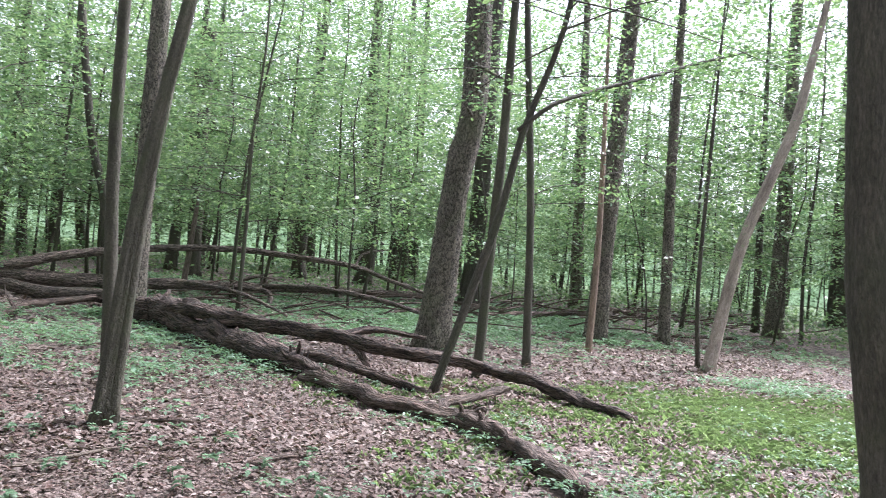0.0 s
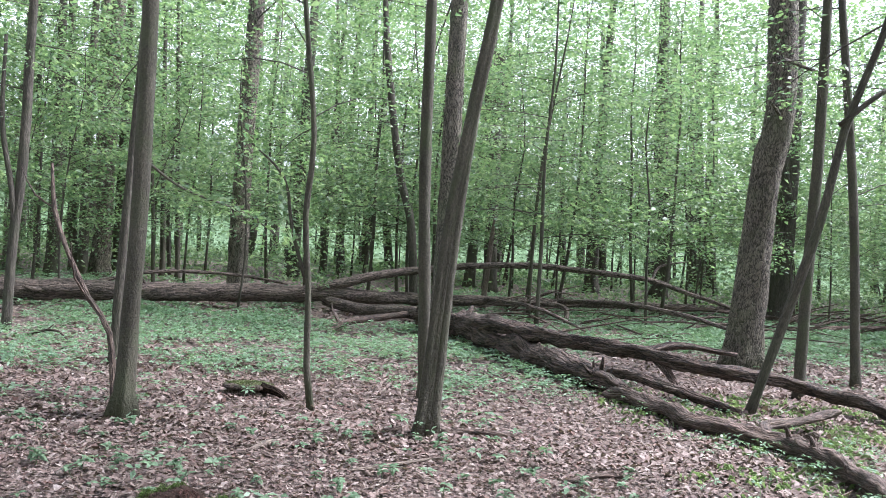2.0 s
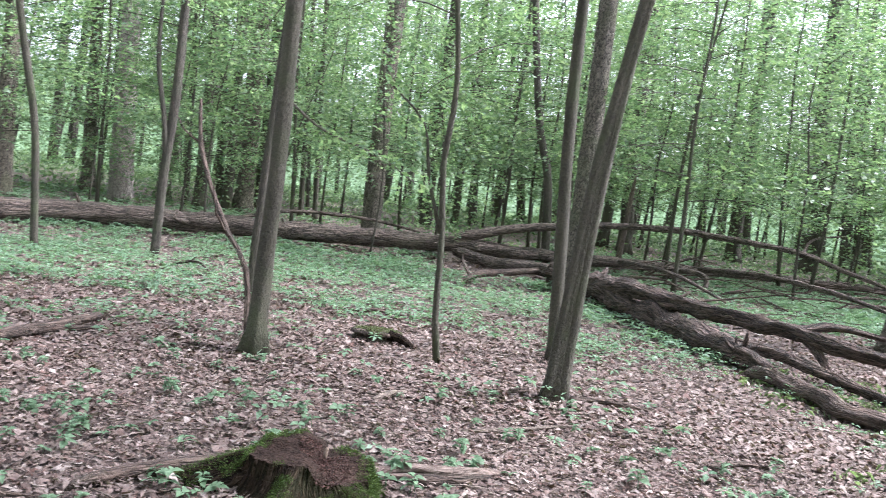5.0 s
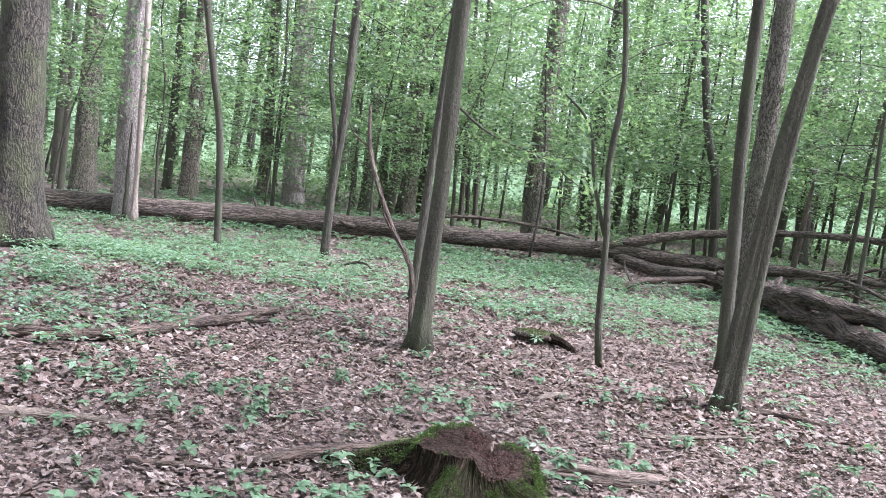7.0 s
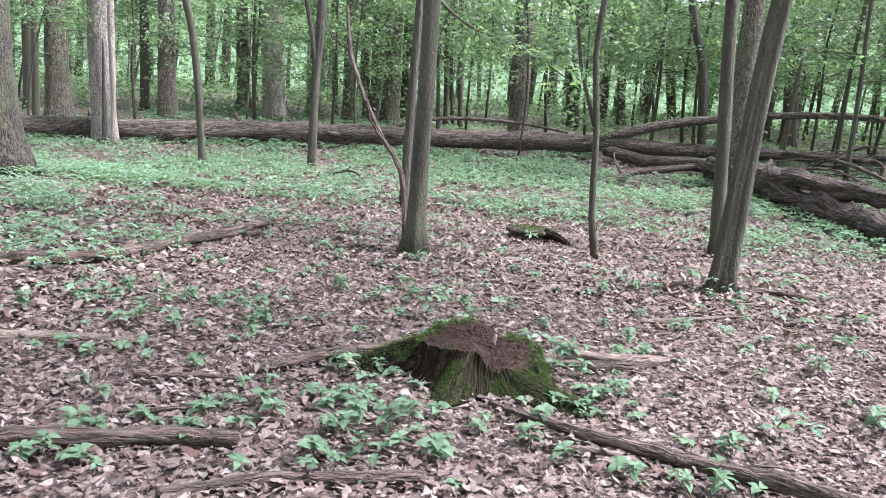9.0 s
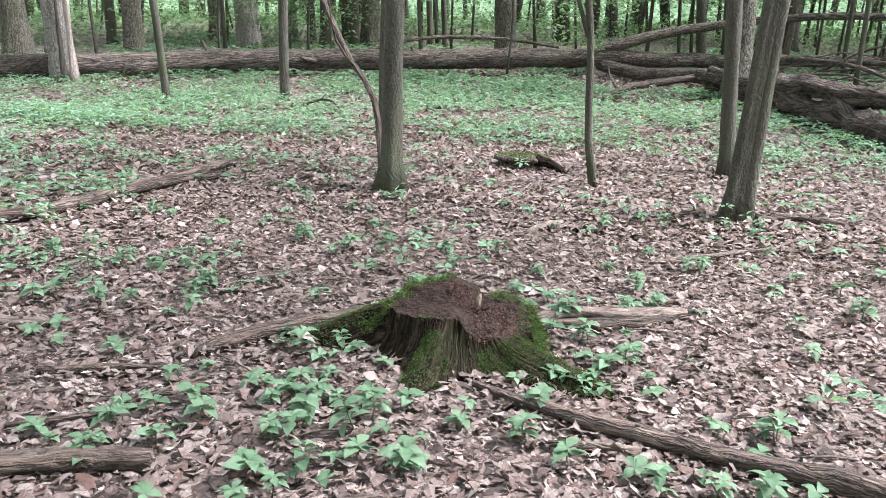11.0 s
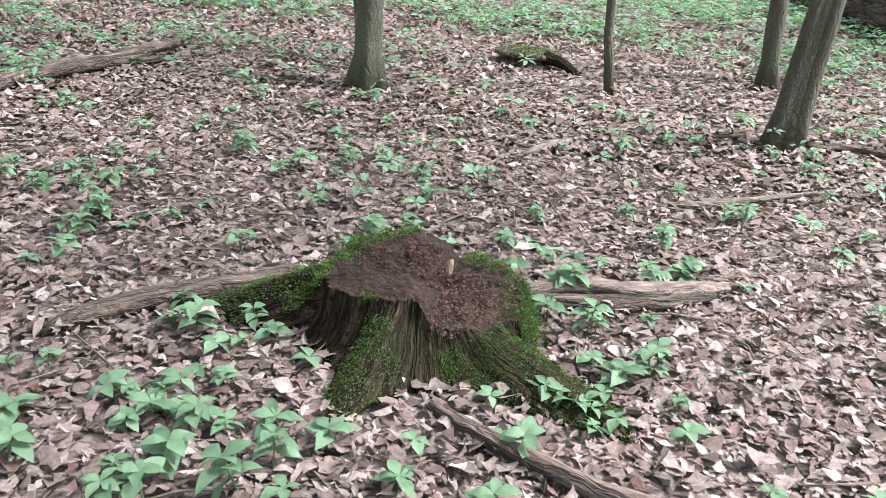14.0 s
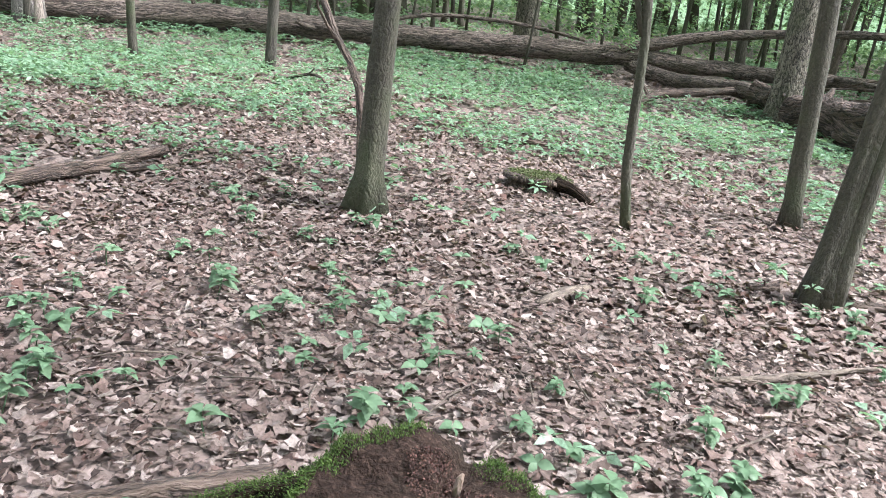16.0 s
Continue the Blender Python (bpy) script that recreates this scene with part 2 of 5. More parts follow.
def part(name, me, parent, label=""):
    ob = new(name, me)
    ob.parent = parent
    if label:
        ob["label"] = label
    return ob


def thing(name, x, y, z, label, category, group="", kind=""):
    ob = new(name)
    ob.empty_display_size = 0.2
    ob.location = (x, y, z)
    return tagged(ob, label, category, group, kind)


def smooth_path(points, step):
    """A Catmull-Rom curve through rows of x, y, z, radius."""
    p = np.asarray(points, float)
    if len(p) == 2:
        n = max(2, int(np.linalg.norm(p[1, :3] - p[0, :3]) / step) + 1)
        t = np.linspace(0, 1, n)[:, None]
        return p[0] * (1 - t) + p[1] * t
    p = np.vstack([2 * p[0] - p[1], p, 2 * p[-1] - p[-2]])
    out = []
    for i in range(1, len(p) - 2):
        n = max(1, int(np.linalg.norm(p[i + 1, :3] - p[i, :3]) / step))
        for k in range(n):
            t = k / n
            out.append(0.5 * (2 * p[i] + (p[i + 1] - p[i - 1]) * t + (2 * p[i - 1] - 5 * p[i] + 4 * p[i + 1] - p[i + 2]) * t * t
                              + (3 * p[i] - p[i - 1] - 3 * p[i + 1] + p[i + 2]) * t ** 3))
    out.append(p[-2])
    out = np.array(out)
    out[:, 3] = np.maximum(out[:, 3], 0.002)
    return out


def tube(points, sides=12, step=0.25, rough=0.06, seed=0, flare=0.0, roots=5, lumps=3.0, cap=True, flute=0.0, wobble=0.0):
    """A stem along rows of x, y, z, radius: verts, faces and bark coordinates. flare widens the foot into roots; flute presses grooves."""
    path = smooth_path(points, step)
    if wobble:
        for i in range(1, len(path) - 1):
            q = Vector((i * step * 1.7 + seed * 5.3, seed, 0.5))
            path[i, :3] += np.array(noise.noise_vector(q)) * wobble * path[i, 3] * np.array([1, 1, 0.5])
    c, r = path[:, :3], path[:, 3]
    tan = np.gradient(c, axis=0)
    tan /= np.linalg.norm(tan, axis=1)[:, None] + 1e-9
    ref = np.array([0.0, 1, 0]) if abs(tan[:, 1]).mean() < 0.8 else np.array([1.0, 0, 0])
    u = np.cross(tan, ref)
    u /= np.linalg.norm(u, axis=1)[:, None] + 1e-9
    v = np.cross(tan, u)
    along = np.concatenate([[0], np.cumsum(np.linalg.norm(np.diff(c, axis=0), axis=1))])
    verts, coords = [], []
    for i in range(len(c)):
        for k in range(sides):
            a = 2 * math.pi * k / sides
            ca, sa = math.cos(a), math.sin(a)
            q = Vector((ca * 1.3 + seed * 3.1, sa * 1.3, along[i] * lumps))
            rr = r[i] * (1 + rough * 1.6 * noise.noise(q) + rough * noise.noise(q * 3.3) + 0.5 * rough * noise.noise(q * 8.1))
            if flute:
                rr *= 1 - flute * abs(math.cos(a * 1.5 + seed)) ** 6
            if flare:
                fall = math.exp(-along[i] / (1.25 * r[0] + 0.02))
                rr *= 1 + flare * fall * (0.5 + 0.9 * max(0.0, math.sin(a * roots + seed)) ** 2)
            verts.append(c[i] + rr * (ca * u[i] + sa * v[i]))
            coords.append((ca * r[i] + seed, sa * r[i], along[i]))
    n = len(c)
    faces = [(i * sides + k, i * sides + (k + 1) % sides, (i + 1) * sides + (k + 1) % sides, (i + 1) * sides + k)
             for i in range(n - 1) for k in range(sides)]
    if cap:
        for i, order in ((0, -1), (n - 1, 1)):
            verts.append(c[i] + tan[i] * order * r[i] * 0.15)
            coords.append((seed, 0, along[i]))
            m = len(verts) - 1
            for k in range(sides):
                a, b = i * sides + k, i * sides + (k + 1) % sides
                faces.append((m, b, a) if order < 0 else (m, a, b))
    return np.array(verts), faces, np.array(coords)


def tubes(name, rows, material, **kw):
    """Several stems joined into one mesh."""
    vs, fs, cs, off = [], [], [], 0
    for i, points in enumerate(rows):
        v, f, c = tube(points, seed=i * 1.7, **kw)
        vs.append(v), cs.append(c)
        fs += [tuple(k + off for k in face) for face in f]
        off += len(v)
    return mesh_of(name, np.vstack(vs), fs, material, bark=np.vstack(cs))


def unit(a):
    return a / (np.linalg.norm(a, axis=-1, keepdims=True) + 1e-9)


def leaf_quads(rng, at, way, size, tilt=0.5, width=0.5, fold=0.12):
    """One diamond leaf at each place, its tip towards `way`, its face roughly upwards."""
    n = len(at)
    way = unit(way)
    up = unit(np.column_stack([rng.normal(0, tilt, n), rng.normal(0, tilt, n), np.ones(n)]))
    side = unit(np.cross(way, up))
    nrm = np.cross(side, way)
    s = (size * rng.uniform(0.6, 1.25, n))[:, None]
    wdt = s * width * rng.uniform(0.8, 1.15, n)[:, None] * 0.5
    mid = at + way * s * 0.45 + nrm * s * fold
    return np.stack([at, mid + side * wdt, at + way * s, mid - side * wdt], axis=1)


def spray_crown(rng, stem, z0, z1, branches, reach, leaves, leaf, droop=0.25):
    """Flat, layered sprays on side branches of a stem (function of z). Returns leaf quads and branch paths."""
    quads, paths = [], []
    for b in range(branches):
        z = z0 + (z1 - z0) * (b + rng.uniform(0, 1)) / branches
        f = (z - z0) / (z1 - z0 + 1e-6)
        length = reach * (1.05 - 0.55 * f) * rng.uniform(0.55, 1.15)
        az = rng.uniform(0, 2 * math.pi)
        out = np.array([math.cos(az), math.sin(az), 0.0])
        rise = rng.uniform(-0.1, 0.75)
        start = np.array(stem(z))
        s = np.linspace(0, 1, 5)
        line = start + out * (length * s)[:, None] + np.array([0, 0, 1.0]) * (length * (rise * s - (rise * 0.4 + droop * 0.6) * s * s))[:, None]
        paths.append([(*line[k], 0.006 * length / 1.5 * (1 - 0.8 * s[k]) + 0.002) for k in range(5)])
        n = max(4, int(leaves * length / reach))
        t = 0.18 + 0.82 * rng.beta(1.5, 1.1, n)
        side = np.array([-out[1], out[0], 0])
        spread = 0.42 * length * np.sin(np.pi * np.clip(t, 0.05, 0.97)) ** 0.7
        off = rng.uniform(-1, 1, n) * spread
        # leaves keep to side twigs
        off = np.sign(off) * np.abs(off)
        tw = np.round(t * 9) / 9 * 0.8 + t * 0.2
        base = np.column_stack([np.interp(tw, s, line[:, k]) for k in range(3)])
        at = base + side * off[:, None] + out * (np.abs(off) * 0.45)[:, None]
        at[:, 2] += rng.normal(0, 0.09, n) - np.abs(off) * 0.25
        way = out * 0.7 + side * np.sign(off)[:, None] * 0.7 + np.column_stack([rng.normal(0, 0.35, n), rng.normal(0, 0.35, n), rng.normal(-0.25, 0.25, n)])
        quads.append(leaf_quads(rng, at, way, leaf, 0.75, 0.58))
    return np.concatenate(quads), paths


def stem_of(path):
    p = np.asarray(path, float)
    order = np.argsort(p[:, 2])
    p = p[order]
    return lambda z: (np.interp(z, p[:, 2], p[:, 0]), np.interp(z, p[:, 2], p[:, 1]), z)


def limb_spray(rng, limb, count, leaf=0.09, spread=0.55):
    """Leaves on drooping twigs either side of a limb."""
    p = np.asarray(limb, float)[:, :3]
    s = np.concatenate([[0], np.cumsum(np.linalg.norm(np.diff(p, axis=0), axis=1))])
    twig = rng.uniform(0.2, 1, 26)[rng.integers(0, 26, count)]
    t = twig * s[-1]
    base = np.column_stack([np.interp(t, s, p[:, k]) for k in range(3)])
    out = unit(p[-1] - p[0])
    side = unit(np.array([-out[1], out[0], 0.0]))
    hand = np.sign(np.sin(twig * 977))
    d = rng.beta(1.3, 1.2, count) * spread
    at = base + (side * hand[:, None] * 0.8 + out * 0.5) * d[:, None]
    at[:, 2] += rng.normal(0, 0.05, count) - d * 0.25
    way = side * hand[:, None] + out * 0.6 + rng.normal(0, 0.45, (count, 3))
    return leaf_quads(rng, at, way, leaf, 0.6, 0.55)


def tree(name, rows, material, label, height, category="tree", crown=None, sides=14, rough=0.06, flare=0.5, roots=5, limbs=(), seed=1,
         group="", step=0.25, flute=0.0, top_r=0.35, limb_leaves=0):
    """A standing tree from rows of x, y, z, radius up its stem; above the last row it goes on to `height`.
    crown: z0, z1, branches, reach, leaves on a branch, leaf length. limbs: bare branches as rows in the world."""
    rng = np.random.default_rng(seed)
    bx, by = rows[0][0], rows[0][1]
    bz = gz(bx, by)
    p = [[x - bx, y - by, z - bz, r] for x, y, z, r in rows]
    p[0][2] = -0.06
    last, prev = np.array(p[-1]), np.array(p[-2])
    if height > last[2] + 0.4:
        way = (last - prev)[:3]
        way /= abs(way[2]) + 1e-6
        way[:2] = np.clip(way[:2], -0.12, 0.12)
        n = 3
        for k in range(1, n + 1):
            dz = (height - last[2]) * k / n
            p.append([last[0] + way[0] * dz, last[1] + way[1] * dz, last[2] + dz, last[3] * (1 - (1 - top_r) * k / n)])
    root = thing(name, bx, by, bz, label, category, group)
    v, f, c = tube(p, sides, step, rough, seed * 1.37, flare, roots, flute=flute)
    part("trunk", mesh_of("trunk", v, f, material, bark=c), root)
    for limb in limbs:
        q = [(x - bx, y - by, z - bz, r) for x, y, z, r in limb]
        v, f, c = tube(q, 7, 0.15, 0.08, seed + 2.0)
        part("limb", mesh_of("limb", v, f, material, bark=c), root)
        if limb_leaves:
            part("spray", polygons("spray", limb_spray(rng, q, limb_leaves), 4, M_LEAF), root, "light green leaves along a limb")["kind"] = "stuff"
    if crown:
        z0, z1, branches, reach, leaves, leaf = crown
        quads, paths = spray_crown(rng, stem_of(p), z0, min(z1, height), branches, reach * 1.2, leaves * (0.6 if by < 9 else 2.2 if by > 19 else 0.7 if height >= 15 else 1.8), leaf * (1.7 if by < 8 and z0 > 4 else 1))
        part("branchwork", tubes("branchwork", paths, M_DARK, sides=4, step=0.5, rough=0.0, cap=False), root)["kind"] = "stuff"
        part("crown", polygons("crown", quads, 4, M_LEAF), root, "layered sprays of small green leaves")
    return root


def fallen(name, rows, material, label, category="log", sides=16, rough=0.1, limbs=(), seed=1, step=0.12, lumps=2.6, kind="", stubs=0, wobble=0.9):
    """A log or stick lying on the ground, with its side limbs as parts."""
    bx, by, bz = rows[0][0], rows[0][1], gz(rows[0][0], rows[0][1])
    root = thing(name, bx, by, bz, label, category, kind=kind)
    for nm, q in [("trunk" if category == "log" else "stem", rows)] + [("limb", limb) for limb in limbs]:
        q = [(x - bx, y - by, z - bz, r) for x, y, z, r in q]
        v, f, c = tube(q, sides if nm != "limb" else max(7, sides - 6), step, rough * 1.9, seed, lumps=lumps, wobble=wobble)
        part(nm, mesh_of(nm, v, f, material, bark=c), root)
        seed += 1.3
    rng = np.random.default_rng(int(seed * 10))
    for k in range(stubs):
        t = rng.uniform(0.1, 0.9) * (len(rows) - 1)
        i, u = int(t), t - int(t)
        p = np.array(rows[i]) * (1 - u) + np.array(rows[i + 1]) * u
        way = unit(rng.normal(0, 1, 3) + np.array([0, -0.3, 0.9]))
        a, l, r = p[:3] - np.array([bx, by, bz]), rng.uniform(1.3, 2.6) * p[3], p[3] * rng.uniform(0.14, 0.3)
        v, f, c = tube([(*a, r * 1.5), (*(a + way * l * 0.7), r), (*(a + way * l + rng.normal(0, 0.1, 3) * l), r * 0.5)], 7, 0.06, 0.25, k)
        part("stub", mesh_of("stub", v, f, material, bark=c), root)
    return root


# ---- the ground: one sheet to the horizon ----


def ground_sheet():
    near = np.arange(-24, 24.01, 0.45)
    out = 24 * 1.16 ** np.arange(1, 22)
    xs = np.concatenate([-out[::-1], near, out])
    ys = np.concatenate([-out[::-1], np.arange(-24, 40.01, 0.45), 40 + out - 24])
    X, Y = np.meshgrid(xs, ys)
    Z = ground_z(X, Y)
    for i in range(Z.shape[0]):
        for j in range(Z.shape[1]):
            if abs(X[i, j]) < 30 and abs(Y[i, j]) < 45:
                Z[i, j] += 0.02 * noise.noise(Vector((X[i, j] * 0.9, Y[i, j] * 0.9, 0)))
    Z -= 0.015
    v = np.column_stack([X.ravel(), Y.ravel(), Z.ravel()])
    w = len(xs)
    faces = [(i * w + j, i * w + j + 1, (i + 1) * w + j + 1, (i + 1) * w + j) for i in range(len(ys) - 1) for j in range(w - 1)]
    ob = new("ground", mesh_of("ground", v, faces, M_GROUND))
    tagged(ob, "forest floor of brown leaf litter with green herb patches", "ground", kind="structure")


ground_sheet()

# ---- standing trees, near ones first ----
HORN = "slim hornbeam with smooth grey-brown bark on the leaf litter"
OAK = "tall oak with thick fissured grey-brown bark"
YOUNG = "thin young tree with dark bark and light sprays"

tree("hornbeam_tree", [(-2.69, 5.79, 0, 0.088), (-2.68, 5.79, 0.88, 0.0792), (-2.67, 5.8, 1.92, 0.073), (-2.7, 5.79, 3.67, 0.0686)], M_HORNBEAM,
     "hornbeam with smooth grey-brown bark and flared mossy foot", 13, crown=(4.4, 13, 26, 2.6, 90, 0.085), sides=20, flare=1.0, roots=5, seed=3, limb_leaves=200,
     limbs=[[(-2.7, 5.8, 2.3, 0.014), (-2.6, 6.7, 2.1, 0.012), (-2.23, 7.5, 1.95, 0.01), (-1.91, 8.0, 1.72, 0.006)]])
# crown is out of view, thickened to shade the litter on the left
twin = tree("twin_hornbeam_tree", [(-0.075, 5.9, 0, 0.078), (-0.02, 5.91, 0.83, 0.064), (0.055, 5.91, 1.84, 0.065), (0.19, 5.91, 2.85, 0.065), (0.34, 5.92, 3.87, 0.063)], M_HORNBEAM,
            "leaning hornbeam of two stems fused at the foot", 12, crown=(4.6, 12, 26, 2.6, 260, 0.085), sides=20, flare=0.8, roots=4, seed=7, flute=0.3)
v_, f_, c_ = tube([(0.085, 0.02, -0.05, 0.062), (0.115, 0.03, 0.5, 0.055), (0.15, 0.03, 1.2, 0.05), (0.205, 0.02, 2.0, 0.046), (0.3, 0.01, 2.9, 0.04)], 14, 0.2, 0.07, 3.3, 0.6)
part("second_stem", mesh_of("second_stem", v_, f_, M_HORNBEAM, bark=c_), twin)
# extra leaves overhead, unseen, to hold light off the floor
tree("hornbeam_tree", [(-0.12, 7.83, 0, 0.07), (-0.2, 7.83, 1.27, 0.068), (-0.28, 7.83, 2.54, 0.066), (-0.33, 7.83, 4.45, 0.062)], M_HORNBEAM,
     "slim upright hornbeam with a mossy foot", 12, crown=(4.6, 12, 22, 2.3, 180, 0.085), sides=16, flare=0.6, seed=11)
tree("young_tree", [(-1.2, 6.76, 0, 0.03), (-1.27, 6.75, 0.4, 0.033), (-1.31, 6.74, 1.24, 0.031), (-1.38, 6.73, 1.9, 0.03), (-1.35, 6.73, 2.69, 0.028), (-1.5, 6.71, 3.86, 0.025)], M_HORNBEAM,
     "thin crooked sapling with bare lower stem", 8, crown=(2.6, 8, 20, 1.3, 60, 0.08), sides=10, flare=0.3, seed=13, limb_leaves=160,
     limbs=[[(-1.33, 6.73, 1.25, 0.02), (-1.5, 6.7, 1.78, 0.018), (-1.6, 6.65, 2.27, 0.014), (-1.95, 6.6, 2.6, 0.008)]])
tree("leaning_dead_sapling", [(-3.0, 6.35, 0.0, 0.03), (-3.19, 6.6, 0.64, 0.027), (-3.56, 6.9, 0.95, 0.027), (-3.94, 7.2, 1.39, 0.025), (-4.27, 7.5, 1.85, 0.028), (-4.38, 7.6, 2.35, 0.016)], M_ROT,
     "bare dead sapling leaning behind a hornbeam", 2.5, sides=9, flare=0.0, rough=0.14, seed=17,
     limbs=[[(-3.5, 6.86, 0.9, 0.014), (-3.62, 6.7, 1.15, 0.01), (-3.66, 6.65, 1.5, 0.005)], [(-4.25, 7.5, 1.85, 0.014), (-4.55, 7.6, 2.0, 0.01), (-4.75, 7.65, 2.3, 0.004)]])
tree("young_tree", [(-4.0, 8.7, 0, 0.06), (-3.98, 8.7, 1.3, 0.055), (-3.95, 8.7, 2.5, 0.05)], M_DARK, "dark slim tree close behind a hornbeam", 9,
     crown=(3.6, 9, 18, 1.6, 60, 0.085), sides=12, flare=0.3, seed=15)
tree("oak_tree", [(-0.06, 13.9, 0.2, 0.22), (-0.09, 13.9, 1.1, 0.19), (-0.1, 13.9, 3.3, 0.171), (-0.12, 13.9, 6.4, 0.16)], M_OAK,
     OAK, 19, crown=(6.5, 18, 26, 4.2, 110, 0.12), sides=24, flare=0.45, seed=19, rough=0.05)
tree("oak_tree", [(4.95, 12.38, 0.11, 0.318), (5.02, 12.35, 1.29, 0.274), (5.13, 12.31, 3.08, 0.24), (5.2, 12.29, 3.7, 0.248), (5.31, 12.24, 4.4, 0.229), (5.26, 12.26, 6.3, 0.229)], M_OAK,
     "stout leaning oak with deeply fissured mossy bark", 19, crown=(6.8, 18, 26, 4.4, 110, 0.12), sides=30, flare=0.35, roots=6, seed=23, rough=0.06, limb_leaves=60,
     limbs=[[(5.15, 12.1, 5.25, 0.034), (5.29, 11.8, 5.1, 0.03), (5.6, 11.4, 4.85, 0.02)], [(5.2, 12.0, 4.3, 0.03), (4.95, 11.75, 4.45, 0.018)]])
tree("young_tree", [(3.65, 8.33, 0, 0.057), (3.95, 8.23, 1.05, 0.0547), (4.2, 8.15, 1.98, 0.0532), (4.34, 8.1, 2.64, 0.0502), (4.46, 8.06, 3.35, 0.0456), (4.67, 7.99, 4.06, 0.041), (4.86, 7.94, 4.76, 0.0365)], M_DARK,
     "dark young tree bent over to one side", 8.5, crown=(4.3, 9.5, 34, 2.6, 100, 0.09), sides=14, flare=0.3, seed=29, limb_leaves=700,
     limbs=[[(4.4, 8.05, 3.4, 0.034), (4.83, 8.0, 3.79, 0.03), (5.56, 8.2, 4.13, 0.03), (6.59, 8.5, 4.55, 0.027), (7.52, 8.8, 4.95, 0.024), (8.56, 9.0, 5.35, 0.014)]])
tree("young_tree", [(4.85, 9.81, 0.01, 0.076), (4.88, 9.8, 1.91, 0.073), (4.92, 9.78, 3.44, 0.07), (4.92, 9.78, 5.37, 0.06)], M_HORNBEAM, HORN, 11,
     crown=(3.6, 11, 18, 2.0, 50, 0.085), seed=31, flare=0.3)
tree("young_tree", [(6.3, 11.23, 0.06, 0.073), (6.2, 11.28, 2.0, 0.067), (6.11, 11.33, 3.31, 0.063), (5.91, 11.42, 5.42, 0.058)], M_HORNBEAM, HORN, 11,
     crown=(2.6, 11, 20, 2.0, 50, 0.085), seed=37, flare=0.3)
# unseen crown enlarged and made dense to block sun from the stump area
tree("hornbeam_tree", [(5.05, 2.64, 0, 0.19), (5.0, 2.7, 0.35, 0.165), (4.86, 2.85, 1.76, 0.16), (4.79, 2.95, 3.7, 0.16)], M_DARK,
     "dark hornbeam trunk with smooth bark beside the walk", 13, crown=(5, 13, 42, 3.4, 230, 0.1), sides=22, flare=0.5, seed=41)
tree("oak_tree", [(9.82, 15.17, 0.24, 0.251), (9.86, 15.14, 2.92, 0.217), (9.92, 15.11, 5.01, 0.201), (10, 15.06, 7.64, 0.186)], M_OAK, OAK, 19,
     crown=(5.5, 18, 26, 4.0, 110, 0.12), sides=22, seed=43, flare=0.35)
tree("young_tree", [(8.62, 13.3, 0.15, 0.07), (8.64, 13.29, 2.18, 0.062), (8.6, 13.31, 3.91, 0.056), (8.57, 13.33, 4.83, 0.045)], M_BROKEN, "pale thin young tree with light sprays", 9,
     crown=(2.8, 9, 20, 1.8, 40, 0.085), seed=47, flare=0.2)
tree("leaning_tree", [(10.39, 11.8, 0.08, 0.125), (10.71, 11.56, 2.4, 0.107), (11.09, 11.26, 3.94, 0.0998), (11.36, 11.06, 4.98, 0.094)], M_BARE,
     "pale bark-stripped tree leaning sharply to one side", 9, crown=(5.0, 9, 8, 1.8, 40, 0.09), seed=53, flare=0.35)
tree("young_tree", [(11.9, 15.52, 0.25, 0.14), (11.77, 15.61, 4.51, 0.125), (11.74, 15.63, 7.28, 0.1)], M_OAK, "slender tree with rough grey bark", 12, crown=(3.4, 12, 20, 2.2, 45, 0.09), seed=59)
tree("oak_tree", [(18.5, 19.45, 0.43, 0.285), (18.54, 19.42, 3.4, 0.24), (18.51, 19.44, 6.6, 0.214)], M_OAK, OAK, 19, crown=(4.5, 18, 26, 4.0, 100, 0.13), seed=61)
tree("young_tree", [(10.37, 12.07, 0.09, 0.05), (10.27, 12.14, 1.79, 0.042), (10.3, 12.12, 4.58, 0.036)], M_DARK, YOUNG, 8, crown=(1.5, 8, 14, 1.3, 40, 0.085), seed=67, sides=10)
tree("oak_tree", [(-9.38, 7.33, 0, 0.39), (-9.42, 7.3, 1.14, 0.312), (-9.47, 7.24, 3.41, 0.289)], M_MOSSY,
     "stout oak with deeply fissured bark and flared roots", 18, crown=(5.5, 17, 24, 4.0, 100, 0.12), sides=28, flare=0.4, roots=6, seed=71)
white = tree("dead_tree", [(-11.63, 11.92, 0.09, 0.229), (-11.73, 11.83, 2.31, 0.202), (-11.77, 11.8, 4.49, 0.176)], M_PALE,
             "pale split dead tree with a hollow in its side", 11, crown=(6, 11, 12, 2.0, 50, 0.1), sides=22, flare=0.3, seed=73)
v_, f_, c_ = tube([(0.33, -0.14, -0.05, 0.09), (0.36, -0.2, 0.6, 0.05), (0.34, -0.22, 1.8, 0.06), (0.3, -0.24, 3.3, 0.065), (0.2, -0.2, 4.4, 0.05), (0.1, -0.1, 6, 0.03)], 12, 0.2, 0.14, 5.1)
part("split_stem", mesh_of("split_stem", v_, f_, M_BARE, bark=c_), white, "bare pale splinter split off the trunk")
# nothing is cut into the trunk; a dark solid strip stands for the hollow's shade
v_, f_, c_ = tube([(0.24, -0.3, 0.0, 0.07), (0.245, -0.3, 0.4, 0.05), (0.22, -0.31, 1.2, 0.03), (0.2, -0.3, 1.9, 0.012)], 10, 0.15, 0.2, 2.2)
